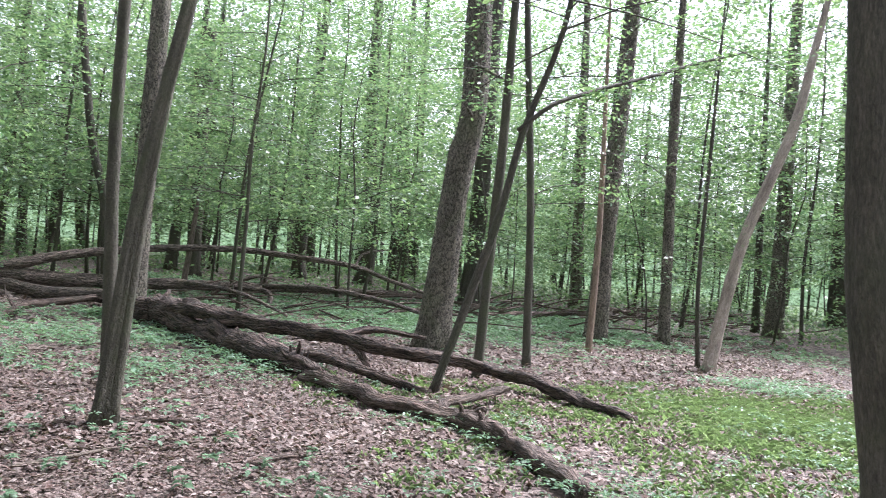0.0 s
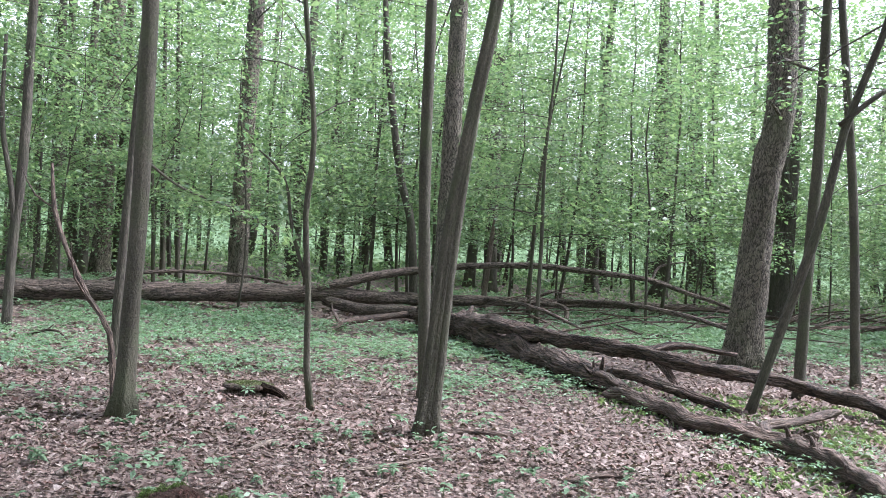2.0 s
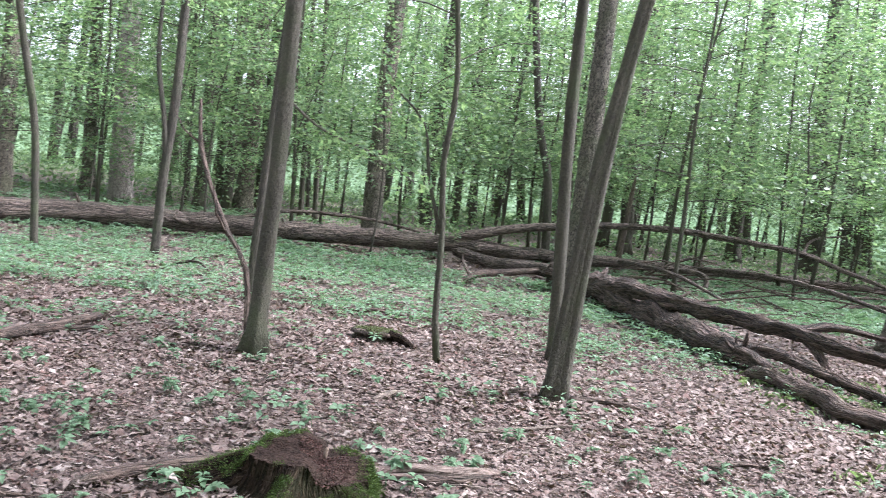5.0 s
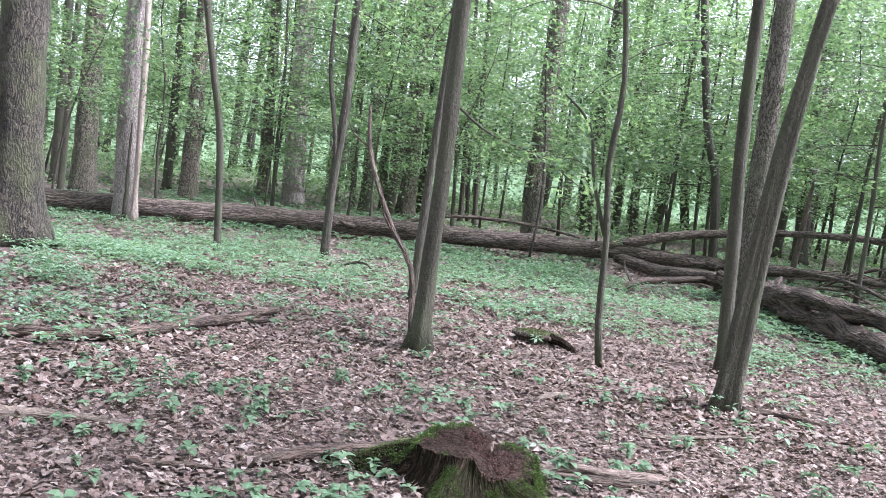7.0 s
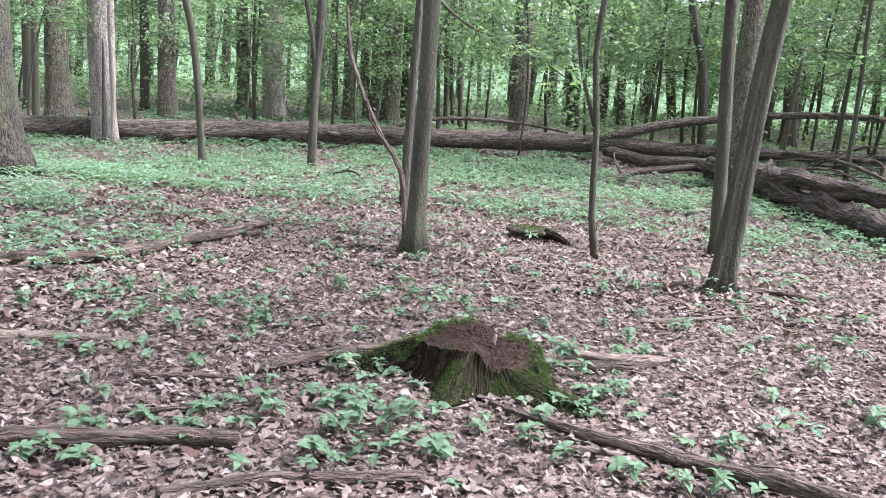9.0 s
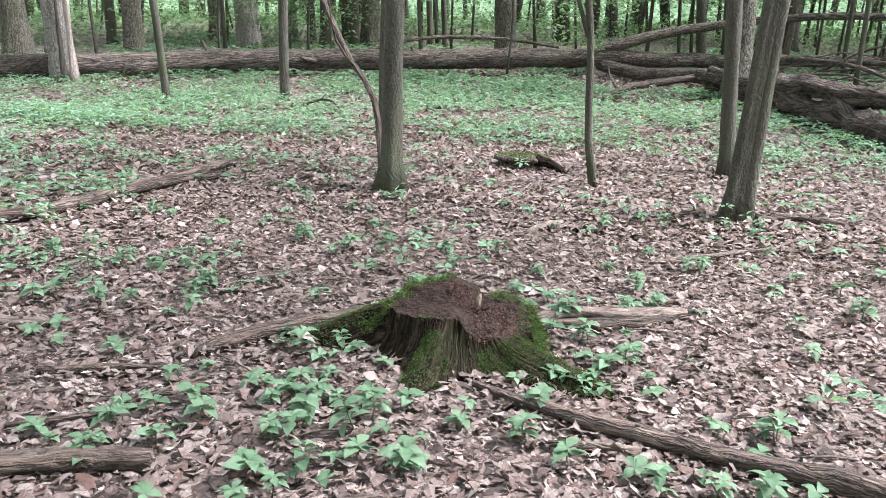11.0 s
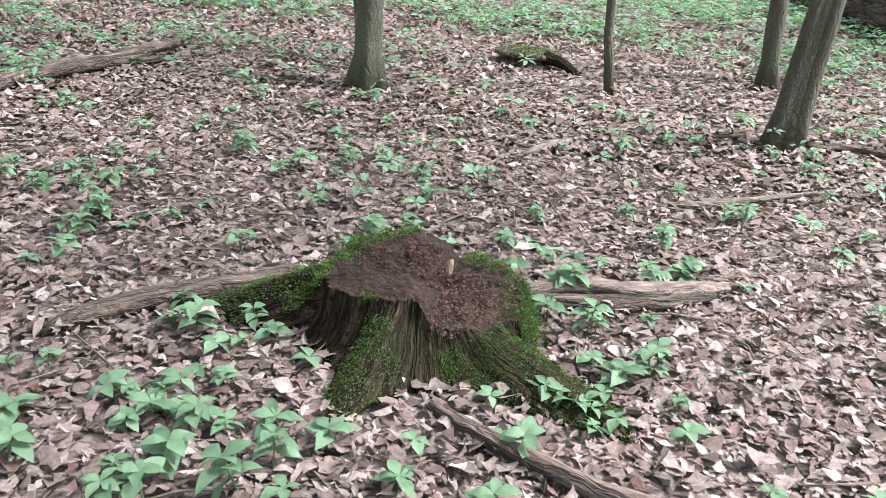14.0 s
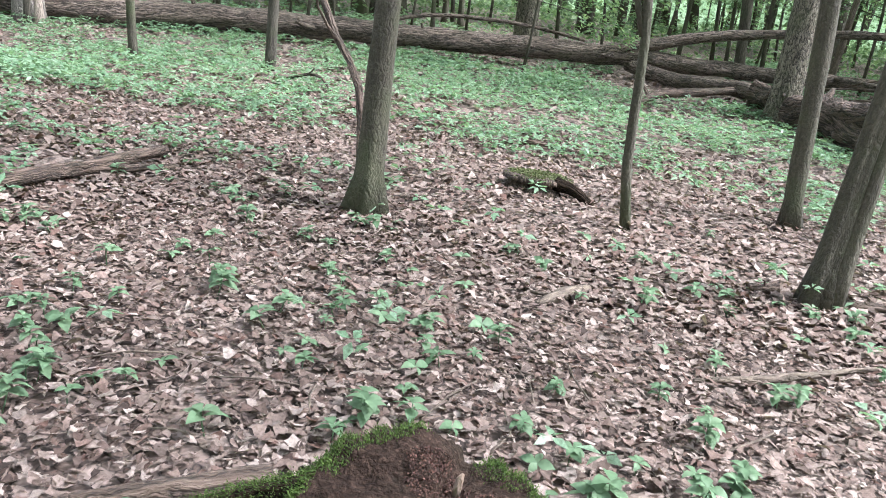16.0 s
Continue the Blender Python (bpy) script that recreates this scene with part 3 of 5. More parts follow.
part("hollow", mesh_of("hollow", v_, f_, M_DARK, bark=c_), white, "solid dark strip standing in for a rotten hollow")
tree("young_tree", [(-8.2, 10.27, 0.02, 0.058), (-8.32, 10.18, 1.85, 0.057), (-8.51, 10.04, 3.01, 0.056), (-8.68, 9.92, 4.06, 0.052)], M_HORNBEAM, HORN, 9, crown=(3.8, 9, 20, 1.7, 70, 0.085), seed=79, flare=0.3)
tree("young_tree", [(-6.73, 11.21, 0.06, 0.075), (-6.72, 11.22, 1.38, 0.072), (-6.67, 11.24, 2.71, 0.073), (-6.68, 11.24, 4.39, 0.068)], M_DARK, "forked young tree with dark bark", 10, crown=(3.2, 10, 24, 1.9, 75, 0.085), seed=83, flare=0.3,
     limbs=[[(-6.71, 11.22, 1.5, 0.045), (-6.76, 11.15, 2.2, 0.042), (-6.96, 11.1, 3.26, 0.038), (-7.0, 11.1, 4.6, 0.025)]])
tree("young_tree", [(-0.78, 18.0, 0.37, 0.1), (-0.99, 18.0, 2.38, 0.1), (-1.34, 18.0, 3.6, 0.09), (-1.76, 18.0, 6.04, 0.08)], M_DARK, YOUNG, 11, crown=(3, 11, 26, 2.0, 80, 0.095), seed=89, flare=0.2)
tree("broken_tree", [(1.28, 25.5, 0.66, 0.22), (1.16, 25.54, 4.64, 0.21), (1.16, 25.54, 8.51, 0.15)], M_DARK, "broken-off dark trunk with a ragged top", 7.9, crown=(2, 7.8, 16, 1.8, 70, 0.11), seed=97)
tree("dead_sapling", [(0.84, 19.0, 0.41, 0.08), (0.98, 19.0, 2.34, 0.055)], M_STICK, "pale slanting dead sapling", 2.4, sides=9, seed=101, flare=0.1)
tree("oak_tree", [(9.18, 21.71, 0.52, 0.32), (9.23, 21.69, 3.4, 0.27), (9.23, 21.69, 5.46, 0.255)], M_DARK, "dark oak standing among thin young trees", 17, crown=(4, 16, 24, 3.2, 100, 0.12), seed=103)
tree("oak_tree", [(7.6, 29.0, 0.84, 0.30), (7.75, 28.95, 3.2, 0.30), (7.4, 29.05, 6.0, 0.26), (7.3, 29.1, 9.4, 0.22)], M_DARK, "dark bent oak among thin young trees", 17, crown=(4, 16, 24, 3.2, 90, 0.13), seed=107)
tree("oak_tree", [(5.2, 29.5, 0.85, 0.25), (5.2, 29.5, 4.0, 0.23), (5.25, 29.5, 6.2, 0.19)], M_DARK, "dark oak among thin young trees", 16, crown=(3.5, 15, 24, 3.0, 90, 0.13), seed=109)
tree("oak_tree", [(-4.9, 17.6, 0.36, 0.236), (-4.95, 17.6, 3.5, 0.206), (-4.9, 17.6, 6.7, 0.188)], M_OAK, "tall oak with grey scaly bark behind the fallen trunk", 19, crown=(6, 18, 26, 3.8, 100, 0.12), sides=22, seed=113, flare=0.3)
tree("oak_tree", [(-12.64, 19.75, 0.44, 0.33), (-12.74, 19.69, 3.17, 0.28), (-12.84, 19.63, 6.37, 0.235)], M_PALE, "tall tree with pale grey scaly bark", 18, crown=(6, 17, 24, 3.5, 90, 0.12), seed=127, flare=0.3)
FAR_OAKS = [(-5.62, 27.38, 0.25, 0.02), (-9.93, 21.77, 0.26, 0.0), (-15.71, 14.87, 0.29, -0.02), (-14.21, 17.04, 0.24, -0.02), (-14.89, 21.63, 0.21, -0.05),
            (-10.6, 23.32, 0.19, -0.05), (13.1, 41.0, 0.36, -0.03), (14.67, 25.28, 0.23, -0.05), (27.5, 26.0, 0.45, -0.03), (-12.56, 21.86, 0.22, 0.02), (-20.5, 17.0, 0.3, 0.0)]
for i, (x, y, r, lean) in enumerate(FAR_OAKS):
    z = gz(x, y)
    tree("oak_tree", [(x, y, z, r), (x + lean * 3, y, z + 3, r * 0.86), (x + lean * 7, y, z + 7, r * 0.74)], M_OAK if i % 3 == 1 or x < -8 else M_DARK,
         "distant oak trunk in the shade of the wood", 16, crown=(4, 15, 22, 3.0, 80, 0.13), seed=200 + i, group="oaks further back in the wood")
FAR_POLES = [(0.63, 27.97, 0.2, 0.04), (-10.27, 21.4, 0.15, -0.02), (-10.83, 20.82, 0.17, -0.03), (-4.72, 28.53, 0.14, 0.02), (-8.63, 23.15, 0.09, -0.06), (11.4, 36.4, 0.19, -0.07),
             (10.4, 34.8, 0.16, -0.05), (18.8, 20.6, 0.13, -0.04), (6.7, 36.1, 0.3, -0.05), (-18.2, 16.4, 0.15, -0.02), (-16.7, 19.2, 0.14, -0.02), (-10.4, 24.1, 0.18, -0.02),
             (-11.4, 23.3, 0.14, -0.08), (-4.6, 32.5, 0.18, -0.08), (-15.66, 14.15, 0.085, 0.0), (-7.84, 22.2, 0.08, -0.07), (-11.8, 21.9, 0.1, -0.06), (1.72, 31.8, 0.2, 0.0)]
for i, (x, y, r, lean) in enumerate(FAR_POLES):
    z = gz(x, y)
    tree("young_tree", [(x, y, z, r), (x + lean * 2.5, y, z + 2.5, r * 0.88), (x + lean * 6, y, z + 6, r * 0.72)], M_DARK if i % 3 and x > -8 else M_HORNBEAM,
         "straight slender tree in the shade of the wood", 12, crown=(2.5, 12, 22, 2.0, 80, 0.11), seed=300 + i, sides=10, group="slender trees further back")

# ---- saplings that fill the understorey ----


def sapling(seed, height, r, leaf, leaves, material, reach):
    rng = np.random.default_rng(seed)
    pts = [(0, 0, -0.05, r)]
    x = y = 0.0
    for k in range(1, 6):
        x, y = x + rng.normal(0, 0.12), y + rng.normal(0, 0.12)
        pts.append((x, y, height * k / 5, r * (1 - 0.16 * k)))
    root = thing("sapling", 0, 0, 0, "thin leafy sapling with layered light green sprays", "sapling", "saplings of the understorey")
    v, f, c = tube(pts, 7, 0.5, 0.06, seed, 0.2)
    part("trunk", mesh_of("trunk", v, f, material, bark=c), root)
    quads, paths = spray_crown(rng, stem_of(pts), height * 0.2, height, 26, reach, leaves, leaf)
    part("branchwork", tubes("branchwork", paths, M_DARK, sides=3, step=0.6, rough=0.0, cap=False), root)["kind"] = "stuff"
    part("crown", polygons("crown", quads, 4, M_LEAF), root, "layered sprays of small green leaves")
    return root


KINDS = [sapling(500 + i, h, r, leaf, n, m, reach) for i, (h, r, leaf, n, m, reach) in enumerate((
    (7.0, 0.035, 0.092, 205, M_DARK, 2.5), (9.0, 0.05, 0.1, 205, M_HORNBEAM, 2.8), (5.5, 0.028, 0.09, 200, M_DARK, 2.2),
    (12.0, 0.06, 0.155, 170, M_DARK, 3.4), (9.0, 0.045, 0.145, 170, M_HORNBEAM, 3.0), (7.0, 0.04, 0.135, 165, M_DARK, 2.8)))]
rng = np.random.default_rng(77)
taken = [(o.location.x, o.location.y) for o in scene.objects if o.type == "EMPTY"]
made = 0
while made < 160:
    bearing, far = radians(rng.uniform(-56, 58)), 14 + 32 * rng.uniform(0, 1) ** 0.8
    x, y = far * math.sin(bearing), -1 + far * math.cos(bearing)
    if y < 12.5 + 0.25 * x and -14 < x < 8 and y < 15 + 0.45 * x + 3.5:
        continue
    if x < -4 and rng.uniform() < 0.6:
        continue
    if 9 < x < 18.5 and 7 < y < 16.5:
        continue
    if 6 < x < 18 and 11 < y < 20 and rng.uniform() < 0.55:
        continue
    if any((x - a) ** 2 + (y - b) ** 2 < 0.8 for a, b in taken):
        continue
    taken.append((x, y))
    kind = KINDS[rng.integers(0, 3) if far < 25 else rng.integers(3, 6)]
    m = pose(x, y, gz(x, y), rng.normal(0, 2.5), rng.normal(0, 2.5), rng.uniform(0, 360))
    if made < len(KINDS):
        KINDS[made].matrix_basis = m
    else:
        copy_thing(kind, m)
    made += 1

# unseen saplings added behind the walker; their crowns shade the near ground
for k in range(16):
    a, d = radians(100 + k * 10.7), 5.0 + 5.5 * ((k * 7) % 5) / 4
    x, y = d * math.sin(a) - 0.5, d * math.cos(a) - 1.5
    copy_thing(KINDS[(1, 3, 4)[k % 3]], pose(x, y, gz(x, y), 0, 0, 77 * k))

# ---- far woods all round ----


def over_glade(at):
    """Whether the sun's way through a place comes down on the open glade behind the logs."""
    gx = at[:, 0] - at[:, 2] * sun_way.x / sun_way.z
    gy = at[:, 1] - at[:, 2] * sun_way.y / sun_way.z
    return (gx > 2.5) & (gx < 15) & (gy > 8.5) & (gy < 22)


def far_woods():
    rng = np.random.default_rng(5)
    n = 250000
    b = rng.uniform(0, 2 * math.pi, n)
    front = np.abs((b + math.pi) % (2 * math.pi) - math.pi) < 1.15
    d = np.where(front, rng.uniform(44, 75, n), rng.uniform(22, 60, n))
    x, y = d * np.sin(b), -1 + d * np.cos(b)
    z = ground_z(x, y) + 0.4 + rng.beta(0.9, 1.25, n) * 23
    lump = np.array([noise.noise(Vector((x[i] * 0.22, y[i] * 0.22, z[i] * 0.35))) for i in range(n)])
    keep = (lump + 0.02 * z > -0.12) & (~front | (z > 4.5 + 3 * lump) | (rng.uniform(0, 1, n) < 0.2))
    at = np.column_stack([x, y, z])[keep]
    way = rng.normal(0, 1, at.shape)
    way[:, 2] = way[:, 2] * 0.4 - 0.2
    q = leaf_quads(rng, at, way, 0.4, 0.5, 0.6)
    tagged(new("far_woods", polygons("far_woods", q, 4, M_LEAF)), "dense green foliage of the wood further off", "woods", kind="stuff")
    # bushes low down between the trees, and loose canopy over them
    n = 60000
    b, d = rng.uniform(-0.98, 1.0, n), 23 + 30 * rng.uniform(0, 1, n) ** 0.8
    x, y = d * np.sin(b), -1 + d * np.cos(b)
    top = np.array([noise.noise(Vector((x[i] * 0.35, y[i] * 0.35, 2.0))) for i in range(n)])
    z = ground_z(x, y) + rng.uniform(0, 1, n) ** 1.3 * np.clip(0.5 + 2.6 * top, 0.05, 2.4)
    q = leaf_quads(rng, np.column_stack([x, y, z]), rng.normal(0, 1, (n, 3)) * np.array([1, 1, 0.4]), 0.16, 0.6, 0.6)
    tagged(new("undergrowth", polygons("undergrowth", q, 4, M_LEAF)), "low green bushes between the distant trees", "undergrowth", kind="stuff")
    n = 150000
    b, d = rng.uniform(-0.98, 1.0, n), rng.uniform(26, 50, n)
    x, y, z = d * np.sin(b), -1 + d * np.cos(b), d * rng.uniform(0.1, 0.38, n)
    lump = np.array([noise.noise(Vector((x[i] * 0.3, y[i] * 0.3, z[i] * 0.55))) for i in range(n)])
    at = np.column_stack([x, y, z])[lump > -0.07]
    at = at[~over_glade(at) | (rng.uniform(0, 1, len(at)) < 0.2)]
    q = leaf_quads(rng, at, rng.normal(0, 1, at.shape) * np.array([1, 1, 0.4]), 0.19, 0.6, 0.55)
    tagged(new("canopy", polygons("canopy", q, 4, M_LEAF)), "light green canopy of the distant trees", "canopy", kind="stuff")
    n = 110000
    b, d = rng.uniform(-0.95, 0.98, n), rng.uniform(15, 27, n)
    x, y, z = d * np.sin(b), -1 + d * np.cos(b), d * rng.uniform(0.15, 0.4, n)
    lump = np.array([noise.noise(Vector((x[i] * 0.45, y[i] * 0.45, z[i] * 1.3))) for i in range(n)])
    at = np.column_stack([x, y, z])[lump > 0.12]
    at = at[~over_glade(at) | (rng.uniform(0, 1, len(at)) < 0.2)]
    q = leaf_quads(rng, at, rng.normal(0, 1, at.shape) * np.array([1, 1, 0.35]), 0.12, 0.5, 0.55)
    tagged(new("canopy", polygons("canopy", q, 4, M_LEAF)), "layered green sprays hanging between the tall trunks", "canopy", kind="stuff")
    for i in range(150):
        a = rng.uniform(-1.15, 1.15) if i < 110 else rng.uniform(1.3, 5.0)
        dd = rng.uniform(42, 70) if i < 110 else rng.uniform(14, 50)
        sx, sy = dd * math.sin(a), -1 + dd * math.cos(a)
        r, l = rng.uniform(0.08, 0.3), rng.normal(0, 0.4)
        g = gz(sx, sy)
        v, f, c = tube([(0, 0, -0.1, r), (l, 0, 6, r * 0.8), (l * 1.6, 0, 15, r * 0.5)], 7, 2.0, 0.04, i)
        ob = new("tree", mesh_of("tree", v, f, M_DARK, bark=c))
        ob.location = (sx, sy, g)
        tagged(ob, "dark straight trunk far back in the wood", "tree", "trunks far back in the wood")


far_woods()


def wood_edge():
    """The lumpy outline of more wood, far beyond the last trunks, paled in colour and made to glow."""
    m, nt, bsdf = node_material("glowing_distant_foliage")
    geo = nt.nodes.new("ShaderNodeNewGeometry")
    fine = add(nt, "ShaderNodeTexNoise", Scale=1.3, Detail=9.0, Roughness=0.75)
    nt.links.new(geo.outputs["Position"], fine.inputs["Vector"])
    # hazy light is painted into these greens; emission adds glow behind the trunks
    painted_haze = ramp(nt, fine.outputs["Fac"], [(0.34, (0.07, 0.115, 0.055)), (0.5, (0.17, 0.25, 0.135)), (0.66, (0.31, 0.40, 0.26))])
    nt.links.new(painted_haze, bsdf.inputs["Base Color"])
    nt.links.new(painted_haze, bsdf.inputs["Emission Color"])
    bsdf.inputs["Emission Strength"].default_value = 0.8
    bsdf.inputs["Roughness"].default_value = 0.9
    bump(nt, bsdf, fine.outputs["Fac"], 1.0, 0.6)
    n, rows, v = 360, 10, []
    for j in range(rows + 1):
        for k in range(n):
            a = 2 * math.pi * k / n
            q = Vector((math.cos(a) * 14, math.sin(a) * 14, j * 0.5))
            r = 88 + 2.5 * noise.noise(q) + 1.2 * noise.noise(q * 3) - 0.05 * j * j
            top = 9 + 3.0 * noise.noise(Vector((math.cos(a) * 9, math.sin(a) * 9, 5)))
            v.append((r * math.sin(a), r * math.cos(a), 0.9 + top * j / rows))
    f = [(j * n + k, j * n + (k + 1) % n, (j + 1) * n + (k + 1) % n, (j + 1) * n + k) for j in range(rows) for k in range(n)]
    tagged(new("backdrop", mesh_of("backdrop", v, f, m)), "hazy green painted backdrop of distant wood with added glow", "woods", kind="structure")


wood_edge()

# ---- fallen trunk and its branches ----
fallen("fallen_oak_trunk", [(-13.6, 10.8, 0.30, 0.2), (-12.2, 12.0, 0.33, 0.21), (-11.0, 12.75, 0.36, 0.215), (-9.7, 13.75, 0.44, 0.215), (-8.2, 14.6, 0.5, 0.205), (-5.6, 15.7, 0.57, 0.19), (-3.5, 16.6, 0.64, 0.18), (-2.6, 16.75, 0.67, 0.17),
                            (-0.6, 17.66, 0.66, 0.135), (1.58, 18.78, 0.7, 0.115), (3.8, 20.4, 0.72, 0.105), (8.4, 23.0, 0.74, 0.07)], M_TRUNK,
       "long fallen oak trunk with dark fissured bark", sides=24, seed=2.0, stubs=14, rough=0.055, wobble=0.3,
       limbs=[[(-3.1, 16.6, 0.66, 0.12), (-2.33, 16.8, 0.95, 0.107), (-1.38, 17.2, 1.21, 0.096), (0.14, 17.8, 1.46, 0.079), (1.75, 18.3, 1.6, 0.074), (3.43, 18.6, 1.56, 0.069), (4.86, 18.8, 1.45, 0.062), (5.92, 19.0, 1.17, 0.055), (6.99, 19.2, 0.9, 0.04)],
              [(-7.2, 15.1, 0.66, 0.04), (-6.27, 15.6, 0.93, 0.036), (-5.46, 15.9, 1.0, 0.036), (-4.44, 16.2, 0.98, 0.034), (-3.5, 16.5, 0.85, 0.025)],
              [(-2.7, 16.7, 0.55, 0.12), (-1.72, 16.2, 0.41, 0.13), (-0.73, 15.5, 0.48, 0.135), (-0.2, 15.0, 0.45, 0.12)],
              [(1.5, 18.7, 0.7, 0.06), (2.6, 17.4, 0.72, 0.06), (2.65, 17.0, 0.38, 0.06)],
              [(0.9, 18.2, 0.75, 0.05), (1.53, 15.6, 0.79, 0.04), (2.07, 14.9, 0.67, 0.034), (2.72, 14.6, 0.4, 0.02)],
              [(2.8, 19.5, 0.75, 0.06), (3.76, 17.0, 0.89, 0.05), (4.71, 15.7, 0.81, 0.05), (5.6, 14.9, 0.6, 0.035)],
              [(4.9, 18.8, 1.4, 0.04), (5.3, 19.6, 1.8, 0.03), (6.2, 20.2, 2.0, 0.015)]])
fallen("rotting_oak_log", [(-0.5, 14.6, 0.52, 0.19), (0.2, 13.5, 0.46, 0.22), (1.02, 11.82, 0.28, 0.205), (1.71, 10.2, 0.2, 0.165), (2.07, 9.46, 0.14, 0.13), (2.3, 8.9, 0.1, 0.1)], M_LOG,
       "thick dark rotting log with cracked bark", sides=26, seed=4.0, rough=0.15, stubs=9, step=0.08,
       limbs=[[(0.25, 13.4, 0.55, 0.17), (0.7, 12.4, 0.58, 0.15), (1.55, 11.07, 0.56, 0.112), (2.64, 9.8, 0.51, 0.094), (3.28, 9.0, 0.45, 0.085), (4.13, 8.85, 0.35, 0.08), (4.94, 8.56, 0.22, 0.08), (5.3, 7.56, 0.1, 0.074), (5.6, 6.7, 0.04, 0.05)],
              [(2.65, 9.8, 0.5, 0.06), (3.0, 10.0, 0.58, 0.06), (3.4, 10.1, 0.6, 0.05), (4.05, 9.95, 0.54, 0.03)],
              [(2.75, 9.65, 0.5, 0.05), (2.95, 9.3, 0.3, 0.045), (3.05, 9.1, 0.03, 0.04)],
              [(1.9, 9.8, 0.22, 0.09), (2.5, 9.2, 0.26, 0.075), (3.1, 8.5, 0.14, 0.06), (3.5, 8.1, 0.05, 0.04)],
              [(1.2, 11.5, 0.35, 0.05), (1.5, 11.7, 0.55, 0.03), (1.7, 11.8, 0.7, 0.012)]])
fallen("rotting_branch", [(2.12, 8.75, 0.07, 0.09), (2.43, 8.0, 0.09, 0.098), (2.75, 6.95, 0.09, 0.094), (3.25, 6.15, 0.1, 0.096), (3.34, 5.3, 0.08, 0.088), (3.32, 4.5, 0.07, 0.085), (3.25, 3.6, 0.05, 0.07)], M_ROT,
       "long dark rotting branch lying on leaf litter", sides=20, seed=6.0, rough=0.17, stubs=6, step=0.07,
       limbs=[[(3.2, 6.5, 0.1, 0.06), (3.3, 6.82, 0.14, 0.055), (3.81, 7.19, 0.17, 0.05), (4.39, 7.68, 0.2, 0.04)], [(3.3, 6.1, 0.1, 0.06), (3.36, 5.95, 0.2, 0.05), (3.38, 5.9, 0.26, 0.03)]])
fallen("dead_branch", [(-2.25, 12.6, 0.14, 0.04), (-2.0, 13.2, 0.22, 0.05), (-1.69, 14.2, 0.34, 0.06), (-0.65, 15.6, 0.46, 0.06)], M_ROT, "crooked dead branch propped on a log", "branch", sides=10, rough=0.14, seed=8.0,
       limbs=[[(-1.9, 13.6, 0.28, 0.03), (-2.1, 13.9, 0.5, 0.02), (-2.15, 14.1, 0.65, 0.008)]])
fallen("dead_branch", [(3.99, 15.4, 0.3, 0.04), (4.87, 15.9, 0.36, 0.04), (5.69, 16.2, 0.34, 0.025)], M_ROT, "dead branch among fallen brushwood", "branch", sides=8, seed=9.0)
for i, rows in enumerate(([(8.0, 18.2, 0.5, 0.06), (11.77, 20.0, 0.65, 0.07), (17.0, 23.5, 0.85, 0.06)], [(8.17, 15.39, 0.3, 0.045), (11.39, 16.7, 0.36, 0.045), (15.34, 17.2, 0.42, 0.05)],
                          [(13.7, 21.5, 0.83, 0.07), (15.04, 21.3, 0.67, 0.07), (17.72, 21.6, 0.6, 0.05)], [(4.6, 21.5, 0.66, 0.06), (7.0, 20.5, 0.75, 0.05), (9.5, 20.4, 0.6, 0.04)],
                          [(5.2, 17.0, 0.4, 0.05), (6.5, 17.6, 0.55, 0.04), (8.2, 17.3, 0.42, 0.03)])):
    fallen("fallen_branch", rows, M_ROT, "long grey branch lying across the forest floor", "branch", sides=9, seed=20 + i, rough=0.12)


def brushwood():
    rng = np.random.default_rng(12)
    rows = []
    for i in range(150):
        x = rng.uniform(0.5, 19)
        y = 16.5 + 0.28 * x + rng.normal(0, 1.8)
        g, l, a = gz(x, y), rng.uniform(0.6, 2.6), rng.uniform(-0.9, 0.9)
        h0, h1 = rng.uniform(0, 0.35), rng.uniform(0, 0.7)
        r = rng.uniform(0.008, 0.028)
        dx, dy = l * math.cos(a), l * math.sin(a)
        rows.append([(x, y, g + h0, r), (x + dx * 0.5, y + dy * 0.5, g + (h0 + h1) / 2 + rng.normal(0.05, 0.08), r * 0.8), (x + dx, y + dy, g + h1, r * 0.3)])
    tagged(new("brushwood", tubes("brushwood", rows, M_ROT, sides=5, step=0.4, rough=0.0)), "tangle of dead brushwood on the forest floor", "brushwood", kind="stuff")


brushwood()

# ---- the mossy stump ----
STUMP = (-1.18, 2.93)


